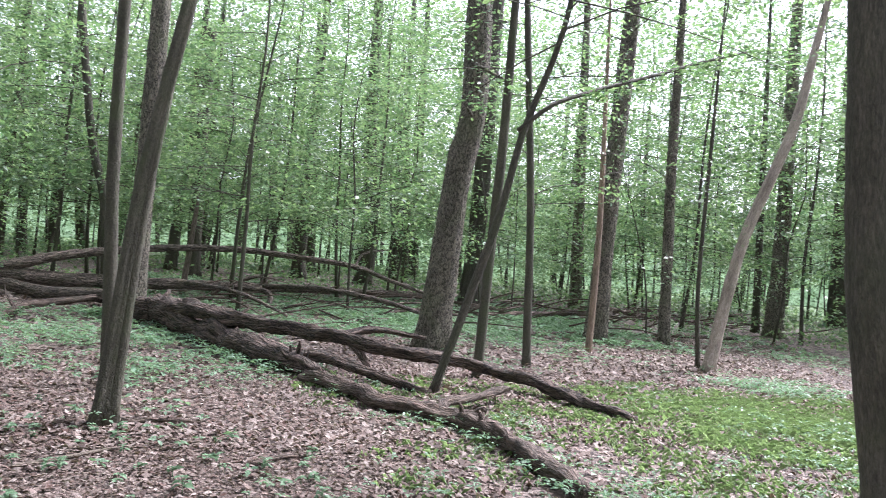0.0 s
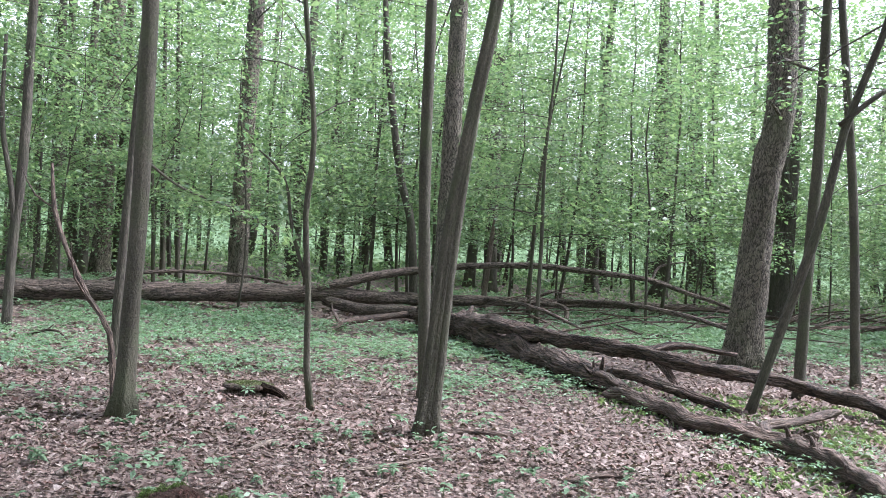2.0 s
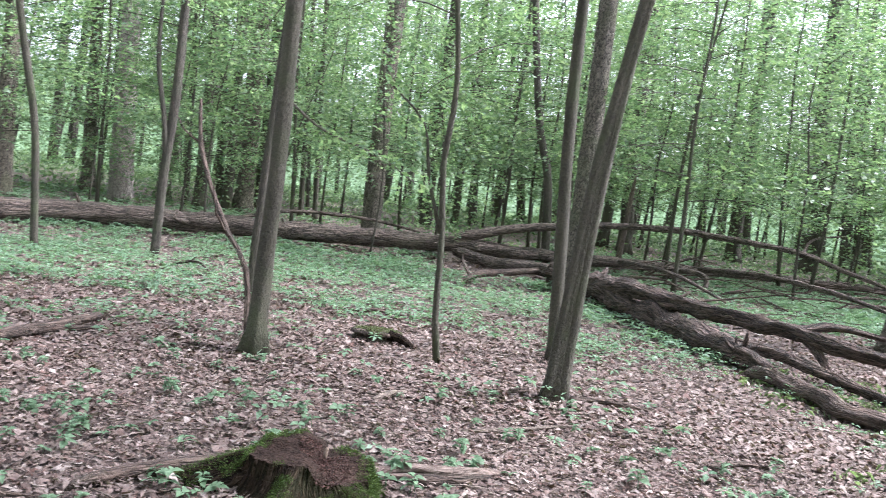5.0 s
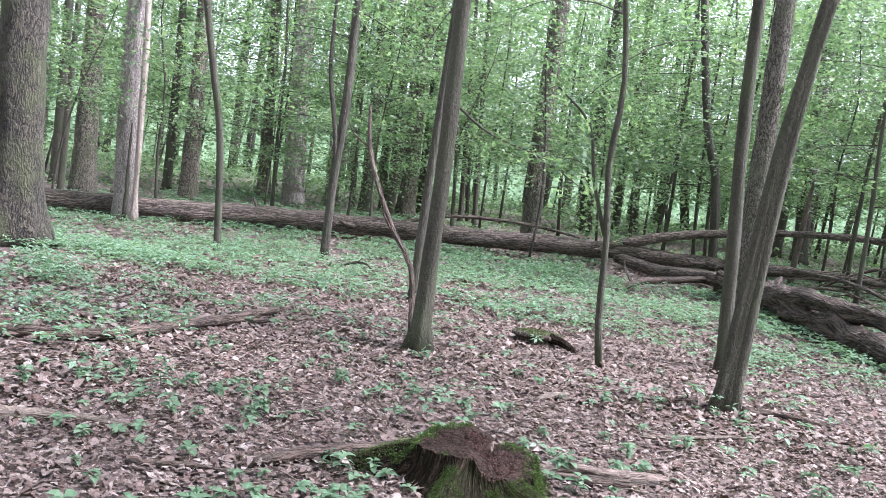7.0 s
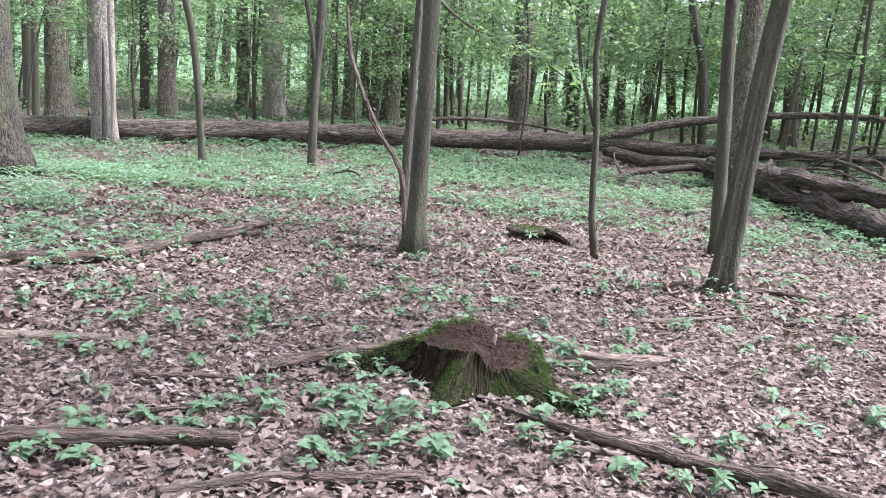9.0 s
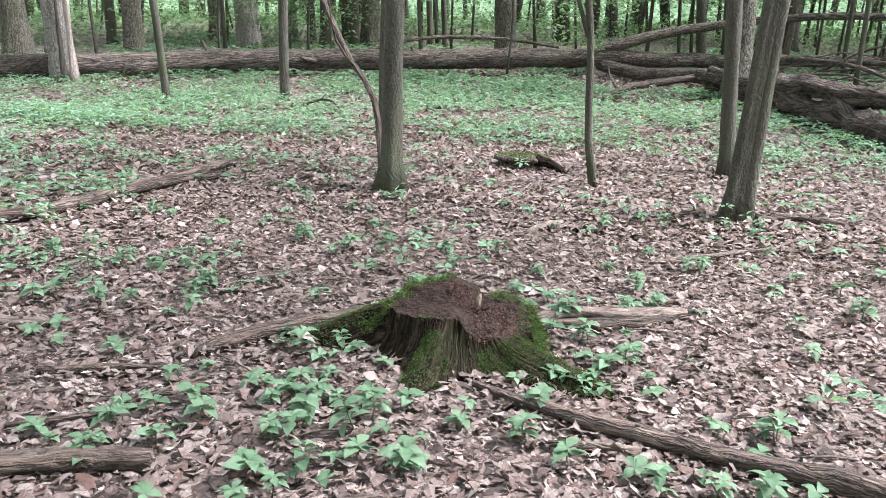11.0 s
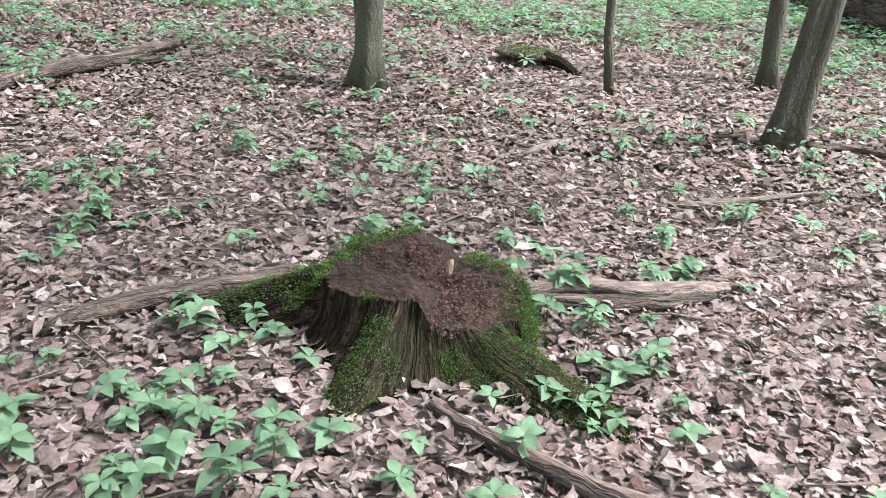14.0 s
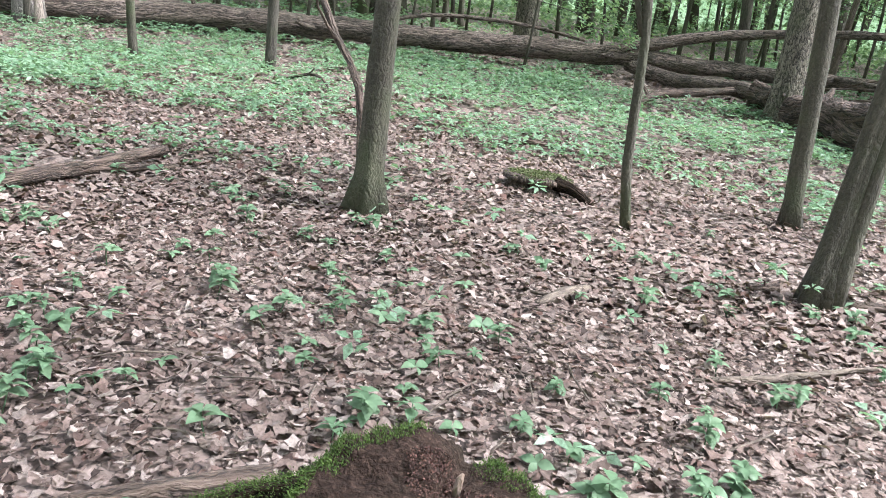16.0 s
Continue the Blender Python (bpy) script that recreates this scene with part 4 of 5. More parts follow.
def stump():
    rng = np.random.default_rng(3)
    root = thing("tree_stump", STUMP[0], STUMP[1], 0.0, "low rotten tree stump with moss on its roots", "stump")
    N = 320
    rim_at = np.array([0, 27, 60, 106, 150, 180, 204, 234, 258, 280, 302, 330, 360])
    rim_r = np.array([0.30, 0.32, 0.29, 0.24, 0.245, 0.27, 0.30, 0.30, 0.21, 0.165, 0.19, 0.25, 0.30])
    foot_at = np.array([0, 27, 60, 106, 150, 180, 190, 198, 206, 216, 236, 252, 262, 268, 275, 288, 306, 322, 332, 338, 345, 352, 360])
    foot_r = np.array([0.38, 0.40, 0.35, 0.30, 0.34, 0.46, 0.60, 0.70, 0.56, 0.38, 0.35, 0.37, 0.50, 0.60, 0.46, 0.37, 0.38, 0.46, 0.66, 0.80, 0.66, 0.46, 0.38])

    def edge(a):
        r = float(np.interp(math.degrees(a) % 360, rim_at, rim_r))
        r += 0.014 * noise.noise(Vector((math.cos(a) * 2.2, math.sin(a) * 2.2, 0)))
        return r + 0.012 * noise.noise(Vector((math.cos(a) * 9, math.sin(a) * 9, 3)))

    def top(x, y):
        """Height of the sawn, decayed face: the back piece stands, the right side has sunk."""
        z = 0.185 + 0.035 / (1 + math.exp((x - 0.015) * 220)) / (1 + math.exp(-(y - 0.03) * 60))
        lower = 1 / (1 + math.exp(-(x - 0.06 + 0.3 * (y + 0.1)) * 60))
        z -= 0.03 * lower
        front = 1 / (1 + math.exp(-(x - y * 0.9 - 0.2) * 40))
        z -= 0.06 * front
        pit = math.exp(-((x - 0.05) ** 2 / 0.003 + (y - 0.08) ** 2 / 0.012))
        z -= 0.05 * pit
        z += 0.014 * noise.noise(Vector((x * 14, y * 14, 1))) + 0.007 * noise.noise(Vector((x * 45, y * 45, 4)))
        return z

    verts, coords = [], []
    side_rows = 20
    for j in range(side_rows + 1):
        f = j / side_rows
        for k in range(N):
            a = 2 * math.pi * k / N
            e = edge(a)
            zt = top(e * math.cos(a) * 0.97, e * math.sin(a) * 0.97)
            z = -0.07 + (zt + 0.07) * f
            h = min(max(z, 0.0) / max(zt, 0.05), 1.0)
            foot = float(np.interp(math.degrees(a), foot_at, foot_r))
            r = e + (foot - e) * (1 - h) ** (2.4 - 1.6 * min(max((foot - 0.4) / 0.26, 0.0), 1.0)) + 0.008 * math.sin(math.pi * h)
            groove = noise.noise(Vector((math.cos(a) * 13, math.sin(a) * 13, z * 1.5)))
            fine = noise.noise(Vector((math.cos(a) * 34, math.sin(a) * 34, z * 2.5))) + 0.6 * noise.noise(Vector((math.cos(a) * 70, math.sin(a) * 70, z * 4)))
            r += (0.032 * groove + 0.014 * fine) * (1 - 0.35 * f)
            verts.append((r * math.cos(a), r * math.sin(a), z))
            coords.append((0.34 * math.cos(a), 0.34 * math.sin(a), z + 0.5 * (e - r)))
    faces = [(j * N + k, j * N + (k + 1) % N, (j + 1) * N + (k + 1) % N, (j + 1) * N + k) for j in range(side_rows) for k in range(N)]
    body = mesh_of("body", verts, faces, M_STUMP, bark=coords)
    part("body", body, root, "dark rotten stump wood with upright grooves")
    tv, tf, n2 = [], [], 18
    for j in range(n2 + 1):
        for k in range(N):
            a = 2 * math.pi * k / N
            if j == 0:
                tv.append(verts[side_rows * N + k])
                continue
            r = edge(a) * (1 - j / n2) ** 0.8 * 0.97 + 0.003
            x, y = r * math.cos(a), r * math.sin(a)
            tv.append((x, y, top(x, y)))
    tf = [(j * N + k, j * N + (k + 1) % N, (j + 1) * N + (k + 1) % N, (j + 1) * N + k) for j in range(n2) for k in range(N)]
    part("top_face", mesh_of("top_face", tv, tf, M_STUMP_TOP, bark=tv), root, "crumbling red-brown sawn face")
    # moss: tufts over the roots and rims
    allv = np.array(verts)
    tufts = []
    idx = rng.integers(0, len(allv), 150000)
    for i in idx:
        p = allv[i]
        if p[2] < -0.01:
            continue
        a = math.degrees(math.atan2(p[1], p[0]))
        rad = math.hypot(p[0], p[1])
        on = 0.0
        for bearing, width, lo in ((-26, 17, 0.27), (-97, 8, 0.24), (-84, 5, 0.3), (178, 22, 0.24), (197, 12, 0.24), (25, 26, 0.24), (60, 16, 0.24), (-48, 9, 0.26), (130, 22, 0.24)):
            dd = (a - bearing + 180) % 360 - 180
            if rad > lo:
                on = max(on, math.exp(-(dd / width) ** 2))
        on *= 0.55 + 0.9 * noise.noise(Vector((p[0] * 9, p[1] * 9, p[2] * 9))) + 0.25
        if on > 0.33:
            tufts.append(p)
    ti = np.array(tufts)
    rim = []
    for i in range(7000):
        a = rng.uniform(0, 2 * math.pi)
        d = math.degrees(a)
        if not (d < 75 or 120 < d < 200 or 245 < d < 262):
            continue
        r = edge(a) * rng.uniform(0.8, 1.0)
        x, y = r * math.cos(a), r * math.sin(a)
        if noise.noise(Vector((x * 10, y * 10, 7))) > -0.1:
            rim.append((x, y, top(x, y)))
    ti = np.vstack([ti, np.array(rim)])
    ti = ti + rng.normal(0, 0.008, ti.shape)
    out = np.column_stack([ti[:, 0], ti[:, 1], np.full(len(ti), 0.12)])
    way = unit(out) * 0.8 + rng.normal(0, 0.5, ti.shape) + np.array([0, 0, 0.15])
    q = leaf_quads(rng, ti, way, 0.0095, 1.0, 0.32)
    part("moss", polygons("moss", q, 4, M_MOSS), root, "thick green moss on roots and rims")
    # red-brown crumbs of rotten wood in the hollow and on the sunken side, and a pale splinter
    n = 2400
    a, rr = rng.uniform(0, 6.28, n), np.sqrt(rng.uniform(0, 1, n))
    cx = np.where(rng.uniform(0, 1, n) < 0.5, 0.0 + 0.085 * rr * np.cos(a), 0.13 + 0.09 * rr * np.cos(a))
    cy = np.where(cx < 0.08, 0.08 + 0.1 * rr * np.sin(a), -0.04 + 0.16 * rr * np.sin(a))
    ok = np.hypot(cx, cy) < 0.25
    at = np.array([(x, y, top(x, y) + 0.004) for x, y in zip(cx[ok], cy[ok])])
    q = leaf_quads(rng, at, rng.normal(0, 1, at.shape), 0.0095, 0.7, 0.6)
    part("crumbled_wood", polygons("crumbled_wood", q, 4, M_CRUMB), root, "red-brown crumbs of rotten wood")["kind"] = "stuff"
    v, f, c = tube([(0.05, 0.1, 0.14, 0.012), (0.055, 0.105, 0.185, 0.011), (0.06, 0.11, 0.2, 0.005)], 7, 0.02, 0.3, 3.0)
    part("splinter", mesh_of("splinter", v, f, M_BROKEN, bark=c), root, "pale splinter of wood")
    # the grey surface root that runs out from the stump
    v, f, c = tube([(-0.42, 0.0, 0.07, 0.045), (-0.62, -0.13, 0.045, 0.042), (-0.8, -0.27, 0.03, 0.036), (-0.92, -0.45, 0.015, 0.034), (-0.99, -0.55, -0.01, 0.02)], 12, 0.05, 0.14, 9.0)
    part("surface_root", mesh_of("surface_root", v, f, M_ROT, bark=c), root, "bare dark root running over the ground")
    return root


M_STUMP = bark_material("rotten_stump_wood", (0.01, 0.007, 0.005), (0.034, 0.023, 0.016), (0.104, 0.072, 0.052), 0.4, 1.0, (0.028, 0.038, 0.012), 46.0, 0.07)
M_STUMP_TOP = bark_material("crumbling_stump_face", (0.012, 0.0075, 0.006), (0.033, 0.021, 0.0165), (0.0825, 0.054, 0.0435), 0.5, 0.35, (0.03, 0.027, 0.02), 26.0, 1.0)
for m_ in (M_STUMP, M_STUMP_TOP):
    m_.node_tree.nodes["Principled BSDF"].inputs["Specular IOR Level"].default_value = 0.1
M_CRUMB = leaf_material("rotten_wood_crumbs", [(0.026, 0.011, 0.009), (0.062, 0.027, 0.021), (0.115, 0.057, 0.043), (0.04, 0.018, 0.014)], 0.0, 0.9)
stump()


def small_stump():
    root = thing("mossy_stump", -1.98, 7.4, 0.0, "small decayed stump flat with moss on top", "stump")
    N, v, f = 40, [], []
    rings = ((-0.05, 0.25), (0.02, 0.23), (0.045, 0.19), (0.065, 0.2), (0.08, 0.245), (0.105, 0.24), (0.118, 0.21), (0.12, 0.1), (0.118, 0.01))
    for z, r in rings:
        for k in range(N):
            a = 2 * math.pi * k / N
            rr = r * (1 + 0.2 * noise.noise(Vector((math.cos(a) * 1.6, math.sin(a) * 1.6, z * 9))) + 0.1 * noise.noise(Vector((math.cos(a) * 5, math.sin(a) * 5, z * 20))))
            v.append((1.15 * rr * math.cos(a), 0.85 * rr * math.sin(a), z + 0.015 * noise.noise(Vector((math.cos(a) * 2, math.sin(a) * 2, 3)))))
    f = [(i * N + k, i * N + (k + 1) % N, (i + 1) * N + (k + 1) % N, (i + 1) * N + k) for i in range(len(rings) - 1) for k in range(N)]
    c = v
    part("body", mesh_of("body", v, f, M_ROT, bark=c), root)
    rng = np.random.default_rng(8)
    a, r = rng.uniform(0, 6.28, 2500), 0.24 * np.sqrt(rng.uniform(0, 1, 2500))
    at = np.column_stack([1.1 * r * np.cos(a), 0.8 * r * np.sin(a), 0.124 - 0.2 * np.maximum(r - 0.17, 0)])
    q = leaf_quads(rng, at, rng.normal(0, 1, at.shape) * np.array([1, 1, 0.3]), 0.022, 0.6, 0.5)
    part("moss", polygons("moss", q, 4, M_CAP), root, "yellow-green moss cap")
    v, f, c = tube([(0.15, -0.1, 0.1, 0.05), (0.3, -0.12, 0.07, 0.04), (0.45, -0.16, 0.0, 0.03)], 9, 0.05, 0.15, 5.0)
    part("root", mesh_of("root", v, f, M_STUMP, bark=c), root)


M_CAP = leaf_material("yellow_moss_tufts", [(0.06, 0.085, 0.03), (0.1, 0.125, 0.045), (0.14, 0.13, 0.075)], 0.2, 0.9)
small_stump()

# ---- sticks on the floor ----
STICKS = [
    ([(-5.3, 3.3, 0.03, 0.046), (-4.6, 3.85, 0.04, 0.046), (-4.4, 4.6, 0.06, 0.05), (-4.3, 5.3, 0.08, 0.045), (-4.24, 5.86, 0.1, 0.035)], M_ROT, "long weathered branch lying on leaf litter",
     [[(-4.36, 5.0, 0.06, 0.03), (-4.2, 5.4, 0.05, 0.025), (-4.05, 5.75, 0.04, 0.015)]]),
    ([(-2.7, 1.05, 0.035, 0.042), (-2.09, 1.4, 0.035, 0.04), (-1.74, 1.58, 0.035, 0.036)], M_ROT, "short dark log end lying on leaf litter", []),
    ([(-3.9, 1.85, 0.02, 0.042), (-3.55, 2.08, 0.025, 0.042), (-3.25, 2.27, 0.02, 0.035), (-2.95, 2.42, 0.01, 0.02)], M_STICK, "half-buried grey branch in the litter", []),
    ([(-0.98, 2.5, 0.02, 0.018), (-0.57, 2.36, 0.03, 0.026), (-0.2, 2.29, 0.035, 0.033), (0.38, 2.21, 0.035, 0.042), (0.9, 2.12, 0.03, 0.045)], M_ROT, "dark stick running away from the stump", []),
    ([(-0.62, 2.17, 0.015, 0.012), (-0.48, 2.2, 0.02, 0.014), (-0.33, 2.24, 0.015, 0.01)], M_STICK, "short pale twig on the litter", []),
    ([(-1.75, 1.1, 0.015, 0.024), (-1.48, 1.36, 0.015, 0.025), (-1.17, 1.54, 0.02, 0.025), (-0.98, 1.64, 0.02, 0.022)], M_ROT, "dark half-buried branch in the litter", []),
    ([(-1.36, 4.9, 0.01, 0.012), (-1.27, 5.1, 0.025, 0.032), (-1.17, 5.32, 0.02, 0.016)], M_STICK, "small crooked piece of dead wood", [[(-1.3, 5.05, 0.02, 0.014), (-1.42, 5.0, 0.03, 0.008)]]),
    ([(-2.35, 1.6, 0.015, 0.012), (-2.15, 1.76, 0.025, 0.011), (-2.03, 1.99, 0.02, 0.008), (-1.8, 2.1, 0.015, 0.005)], M_ROT, "thin bent twig on the litter", []),
    ([(-0.6, 4.45, 0.015, 0.008), (-0.33, 4.63, 0.02, 0.017), (-0.07, 4.86, 0.03, 0.014), (0.15, 5.09, 0.02, 0.008)], M_STICK, "slender grey twig on the litter", []),
    ([(0.1, 5.98, 0.03, 0.025), (0.4, 6.05, 0.04, 0.024), (0.8, 6.0, 0.02, 0.015)], M_ROT, "dark stick at a tree's foot", []),
    ([(-0.25, 5.95, 0.05, 0.035), (-0.4, 5.9, 0.03, 0.025)], M_ROT, "dark root stub at a tree's foot", []),
    ([(-3.0, 8.9, 0.02, 0.025), (-2.5, 9.2, 0.06, 0.025), (-2.1, 9.3, 0.03, 0.015)], M_ROT, "curved dead stick among herbs", []),
    ([(-6.2, 10.6, 0.05, 0.02), (-5.6, 10.4, 0.2, 0.018), (-5.1, 10.0, 0.06, 0.01)], M_ROT, "arched dead twig among herbs", [[(-5.7, 10.4, 0.18, 0.012), (-5.5, 10.2, 0.3, 0.006)]]),
    ([(1.05, 4.6, 0.02, 0.02), (1.3, 4.8, 0.03, 0.02), (1.5, 4.85, 0.02, 0.01)], M_ROT, "short dark stick on the litter", []),
    ([(-2.6, 2.0, 0.015, 0.016), (-2.35, 2.12, 0.02, 0.016), (-2.15, 2.2, 0.012, 0.01)], M_ROT, "short dark twig on the litter", []),
]
for i, (rows, m, label, limbs) in enumerate(STICKS):
    fallen("stick", rows, m, label, "stick", sides=11, rough=0.13, seed=40 + i * 1.3, step=0.06, limbs=limbs, lumps=6.0, stubs=2)
M_SPLIT = wood_material("pinkish_split_wood", (0.085, 0.055, 0.045), (0.2, 0.15, 0.128), (0.34, 0.28, 0.25))
slab = thing("split_wood_piece", -0.9, 3.3, 0.0, "pale split piece of rotting wood beside the stump", "wood")
v_, f_, c_ = tube([(-0.02, -0.02, 0.03, 0.03), (0.15, 0.06, 0.05, 0.035), (0.35, 0.12, 0.05, 0.034), (0.52, 0.25, 0.045, 0.028), (0.64, 0.36, 0.03, 0.015)], 12, 0.04, 0.22, 2.0, lumps=5)
part("upper_side", mesh_of("upper_side", v_, f_, M_SPLIT, bark=c_), slab)
v_, f_, c_ = tube([(0.0, -0.06, 0.015, 0.03), (0.3, 0.06, 0.02, 0.035), (0.6, 0.28, 0.015, 0.02)], 12, 0.04, 0.2, 3.0, lumps=5)
part("bark_side", mesh_of("bark_side", v_, f_, M_ROT, bark=c_), slab, "dark mossy underside")

# ---- herbs, seedlings and litter ----


def patchy(x, y, scale, seed):
    return noise.noise(Vector((x * scale + seed, y * scale, seed))) + 0.5 * noise.noise(Vector((x * scale * 2.7, y * scale * 2.7 + seed, 0)))


def herb_carpet():
    """Low herbs in drifts behind the hornbeams, one layer of leaf rosettes."""
    rng = np.random.default_rng(21)
    at, size = [], []
    for region, count in (((-13, 3.0, 7.6, 14.5), 17000), ((-11, -4.5, 3.5, 8.5), 5500), ((3.0, 16, 9.0, 20), 9000), ((0, 7, 2.5, 9), 900), ((-3.2, 3, 3.5, 8), 900), ((-16, -3, 13, 22), 5000), ((6, 14, 4, 10.5), 4000), ((-1, 12, 13.5, 24), 7500), ((1.0, 4.0, 2.6, 6.8), 1300), ((-9.5, -2.6, 2.6, 6.5), 3600)):
        x = rng.uniform(region[0], region[1], count)
        y = rng.uniform(region[2], region[3], count)
        for a, b in zip(x, y):
            k = patchy(a, b, 0.45, 4.0)
            drift = 0.25 * min(max((b - 7.5) / 2.0, -1.2), 1.0) if a < 3 else 0.12
            if b < 8 and a > -4.2 and a < 3:
                drift -= 0.1
            if 2.5 < a < 10.5 and 6.5 < b < 13 and (b - 6.5) < 1.1 * (10.5 - a) + 1.5:
                drift -= 0.55
            if -1 < a < 12 and b > 13.5:
                drift += 0.3
            if 8 < a < 15.5 and 9.5 < b < 16:
                drift -= 0.45
            if k + drift > 0.2 + rng.normal(0, 0.32):
                at.append((a, b)), size.append(0.046 if a > 1.0 and b < 9.0 else 0.1 if b > 14 else 0.07)
    at = np.array(at)
    n = len(at)
    quads = []
    h = rng.uniform(0.04, 0.15, n)
    z = ground_z(at[:, 0], at[:, 1])
    turn = rng.uniform(0, 6.28, n)
    for k in range(5):
        a = turn + k * 2 * math.pi / 5 + rng.normal(0, 0.25, n)
        way = np.column_stack([np.cos(a), np.sin(a), rng.normal(-0.05, 0.25, n)])
        p = np.column_stack([at[:, 0], at[:, 1], z + h]) + way * 0.008
        quads.append(leaf_quads(rng, p, way, np.array(size), 0.35, 0.5))
    tagged(new("herb_carpet", polygons("herb_carpet", np.concatenate(quads), 4, M_HERB)), "drifts of low green woodland herbs over leaf litter", "herbs", kind="stuff")


herb_carpet()


def grass():
    rng = np.random.default_rng(31)
    tri = []
    for k in range(6400):
        x, y = (rng.uniform(1.2, 11), rng.uniform(3, 9.5)) if k < 3600 else (rng.normal(7.8, 1.1), rng.normal(6.6, 1.3))
        if x < 2.0 or patchy(x, y, 0.9, 9.0) + rng.normal(0, 0.35) < 0.55 - 0.08 * x:
            continue
        n = 11
        base = np.column_stack([x + rng.normal(0, 0.1, n), y + rng.normal(0, 0.1, n), np.full(n, gz(x, y))])
        a, l = rng.uniform(0, 6.28, n), rng.uniform(0.04, 0.13, n)
        tip = base + np.column_stack([np.cos(a) * l * 0.8, np.sin(a) * l * 0.8, l * 0.55])
        side = np.column_stack([-np.sin(a), np.cos(a), np.zeros(n)]) * 0.0026
        mid = (base + tip) / 2 + np.array([0, 0, 0.03])
        tri.append(np.stack([base - side, base + side, mid + side, tip, mid - side], axis=1))
    tagged(new("grass", polygons("grass", np.concatenate(tri), 5, M_GRASS)), "tufts of thin bright green woodland grass", "grass", kind="stuff")


grass()


def seedling_leaf(length, width):
    """A pointed leaf with a midrib fold and a drooping tip."""
    rows = ((0.0, 0.02, 0.0), (0.2, 0.55, 0.02), (0.42, 1.0, 0.025), (0.65, 0.8, 0.01), (0.85, 0.4, -0.03), (1.0, 0.03, -0.08))
    v, f = [], []
    for t, w, z in rows:
        v += [(t * length, -w * width / 2, z * length * 2 + 0.12 * w * width), (t * length, 0, z * length * 2), (t * length, w * width / 2, z * length * 2 + 0.12 * w * width)]
    for i in range(len(rows) - 1):
        f += [(3 * i, 3 * i + 3, 3 * i + 4, 3 * i + 1), (3 * i + 1, 3 * i + 4, 3 * i + 5, 3 * i + 2)]
    return mesh_of("leaf", v, f, M_SEEDLING)


def seedling_material():
    m, nt, bsdf = node_material("seedling_leaves")
    info = nt.nodes.new("ShaderNodeObjectInfo")
    colour = ramp(nt, info.outputs["Random"], [(0.0, (0.088, 0.152, 0.082)), (0.5, (0.122, 0.197, 0.112)), (1.0, (0.165, 0.244, 0.145))])
    tc = nt.nodes.new("ShaderNodeTexCoord")
    n = add(nt, "ShaderNodeTexNoise", Scale=60.0, Detail=3.0)
    nt.links.new(tc.outputs["Object"], n.inputs["Vector"])
    colour = blend(nt, 0.3, colour, ramp(nt, n.outputs["Fac"], [(0.3, (0.07, 0.125, 0.062)), (0.7, (0.155, 0.235, 0.13))]))
    nt.links.new(colour, bsdf.inputs["Base Color"])
    bsdf.inputs["Roughness"].default_value = 0.55
    bsdf.inputs["Specular IOR Level"].default_value = 0.3
    t = nt.nodes.new("ShaderNodeBsdfTranslucent")
    nt.links.new(colour, t.inputs["Color"])
    mix = nt.nodes.new("ShaderNodeMixShader")
    mix.inputs["Fac"].default_value = 0.3
    nt.links.new(bsdf.outputs["BSDF"], mix.inputs[1])
    nt.links.new(t.outputs["BSDF"], mix.inputs[2])
    nt.links.new(mix.outputs["Shader"], nt.nodes["Material Output"].inputs["Surface"])
    return m


M_SEEDLING = seedling_material()
LEAVES = [seedling_leaf(0.078, 0.046), seedling_leaf(0.066, 0.042), seedling_leaf(0.05, 0.031)]


def seedling(seed, pairs, height):
    rng = np.random.default_rng(seed)
    root = thing("seedling", 0, 0, 0, "green seedling with pointed leaves in the litter", "seedling", "seedlings in the leaf litter")
    v, f, c = tube([(0, 0, -0.02, 0.0028), (0.006, 0.004, height * 0.5, 0.0024), (0.0, 0.008, height, 0.0018)], 6, 0.03, 0.0, seed)
    part("stem", mesh_of("stem", v, f, M_SEEDLING, bark=c), root)
    turn = rng.uniform(0, 360)
    for p in range(pairs):
        z = height * (1 - 0.22 * p)
        for k in range(4 if p == 0 else 3):
            ob = part("leaf", LEAVES[min(2, (0 if p else 1) + int(rng.integers(0, 2)))], root)
            a = turn + 37 * p + k * (90 if p == 0 else 120) + rng.normal(0, 14)
            ob.matrix_basis = pose(0.003, 0.004, z, rng.normal(0, 12), rng.uniform(-16, 10), a)
    return root


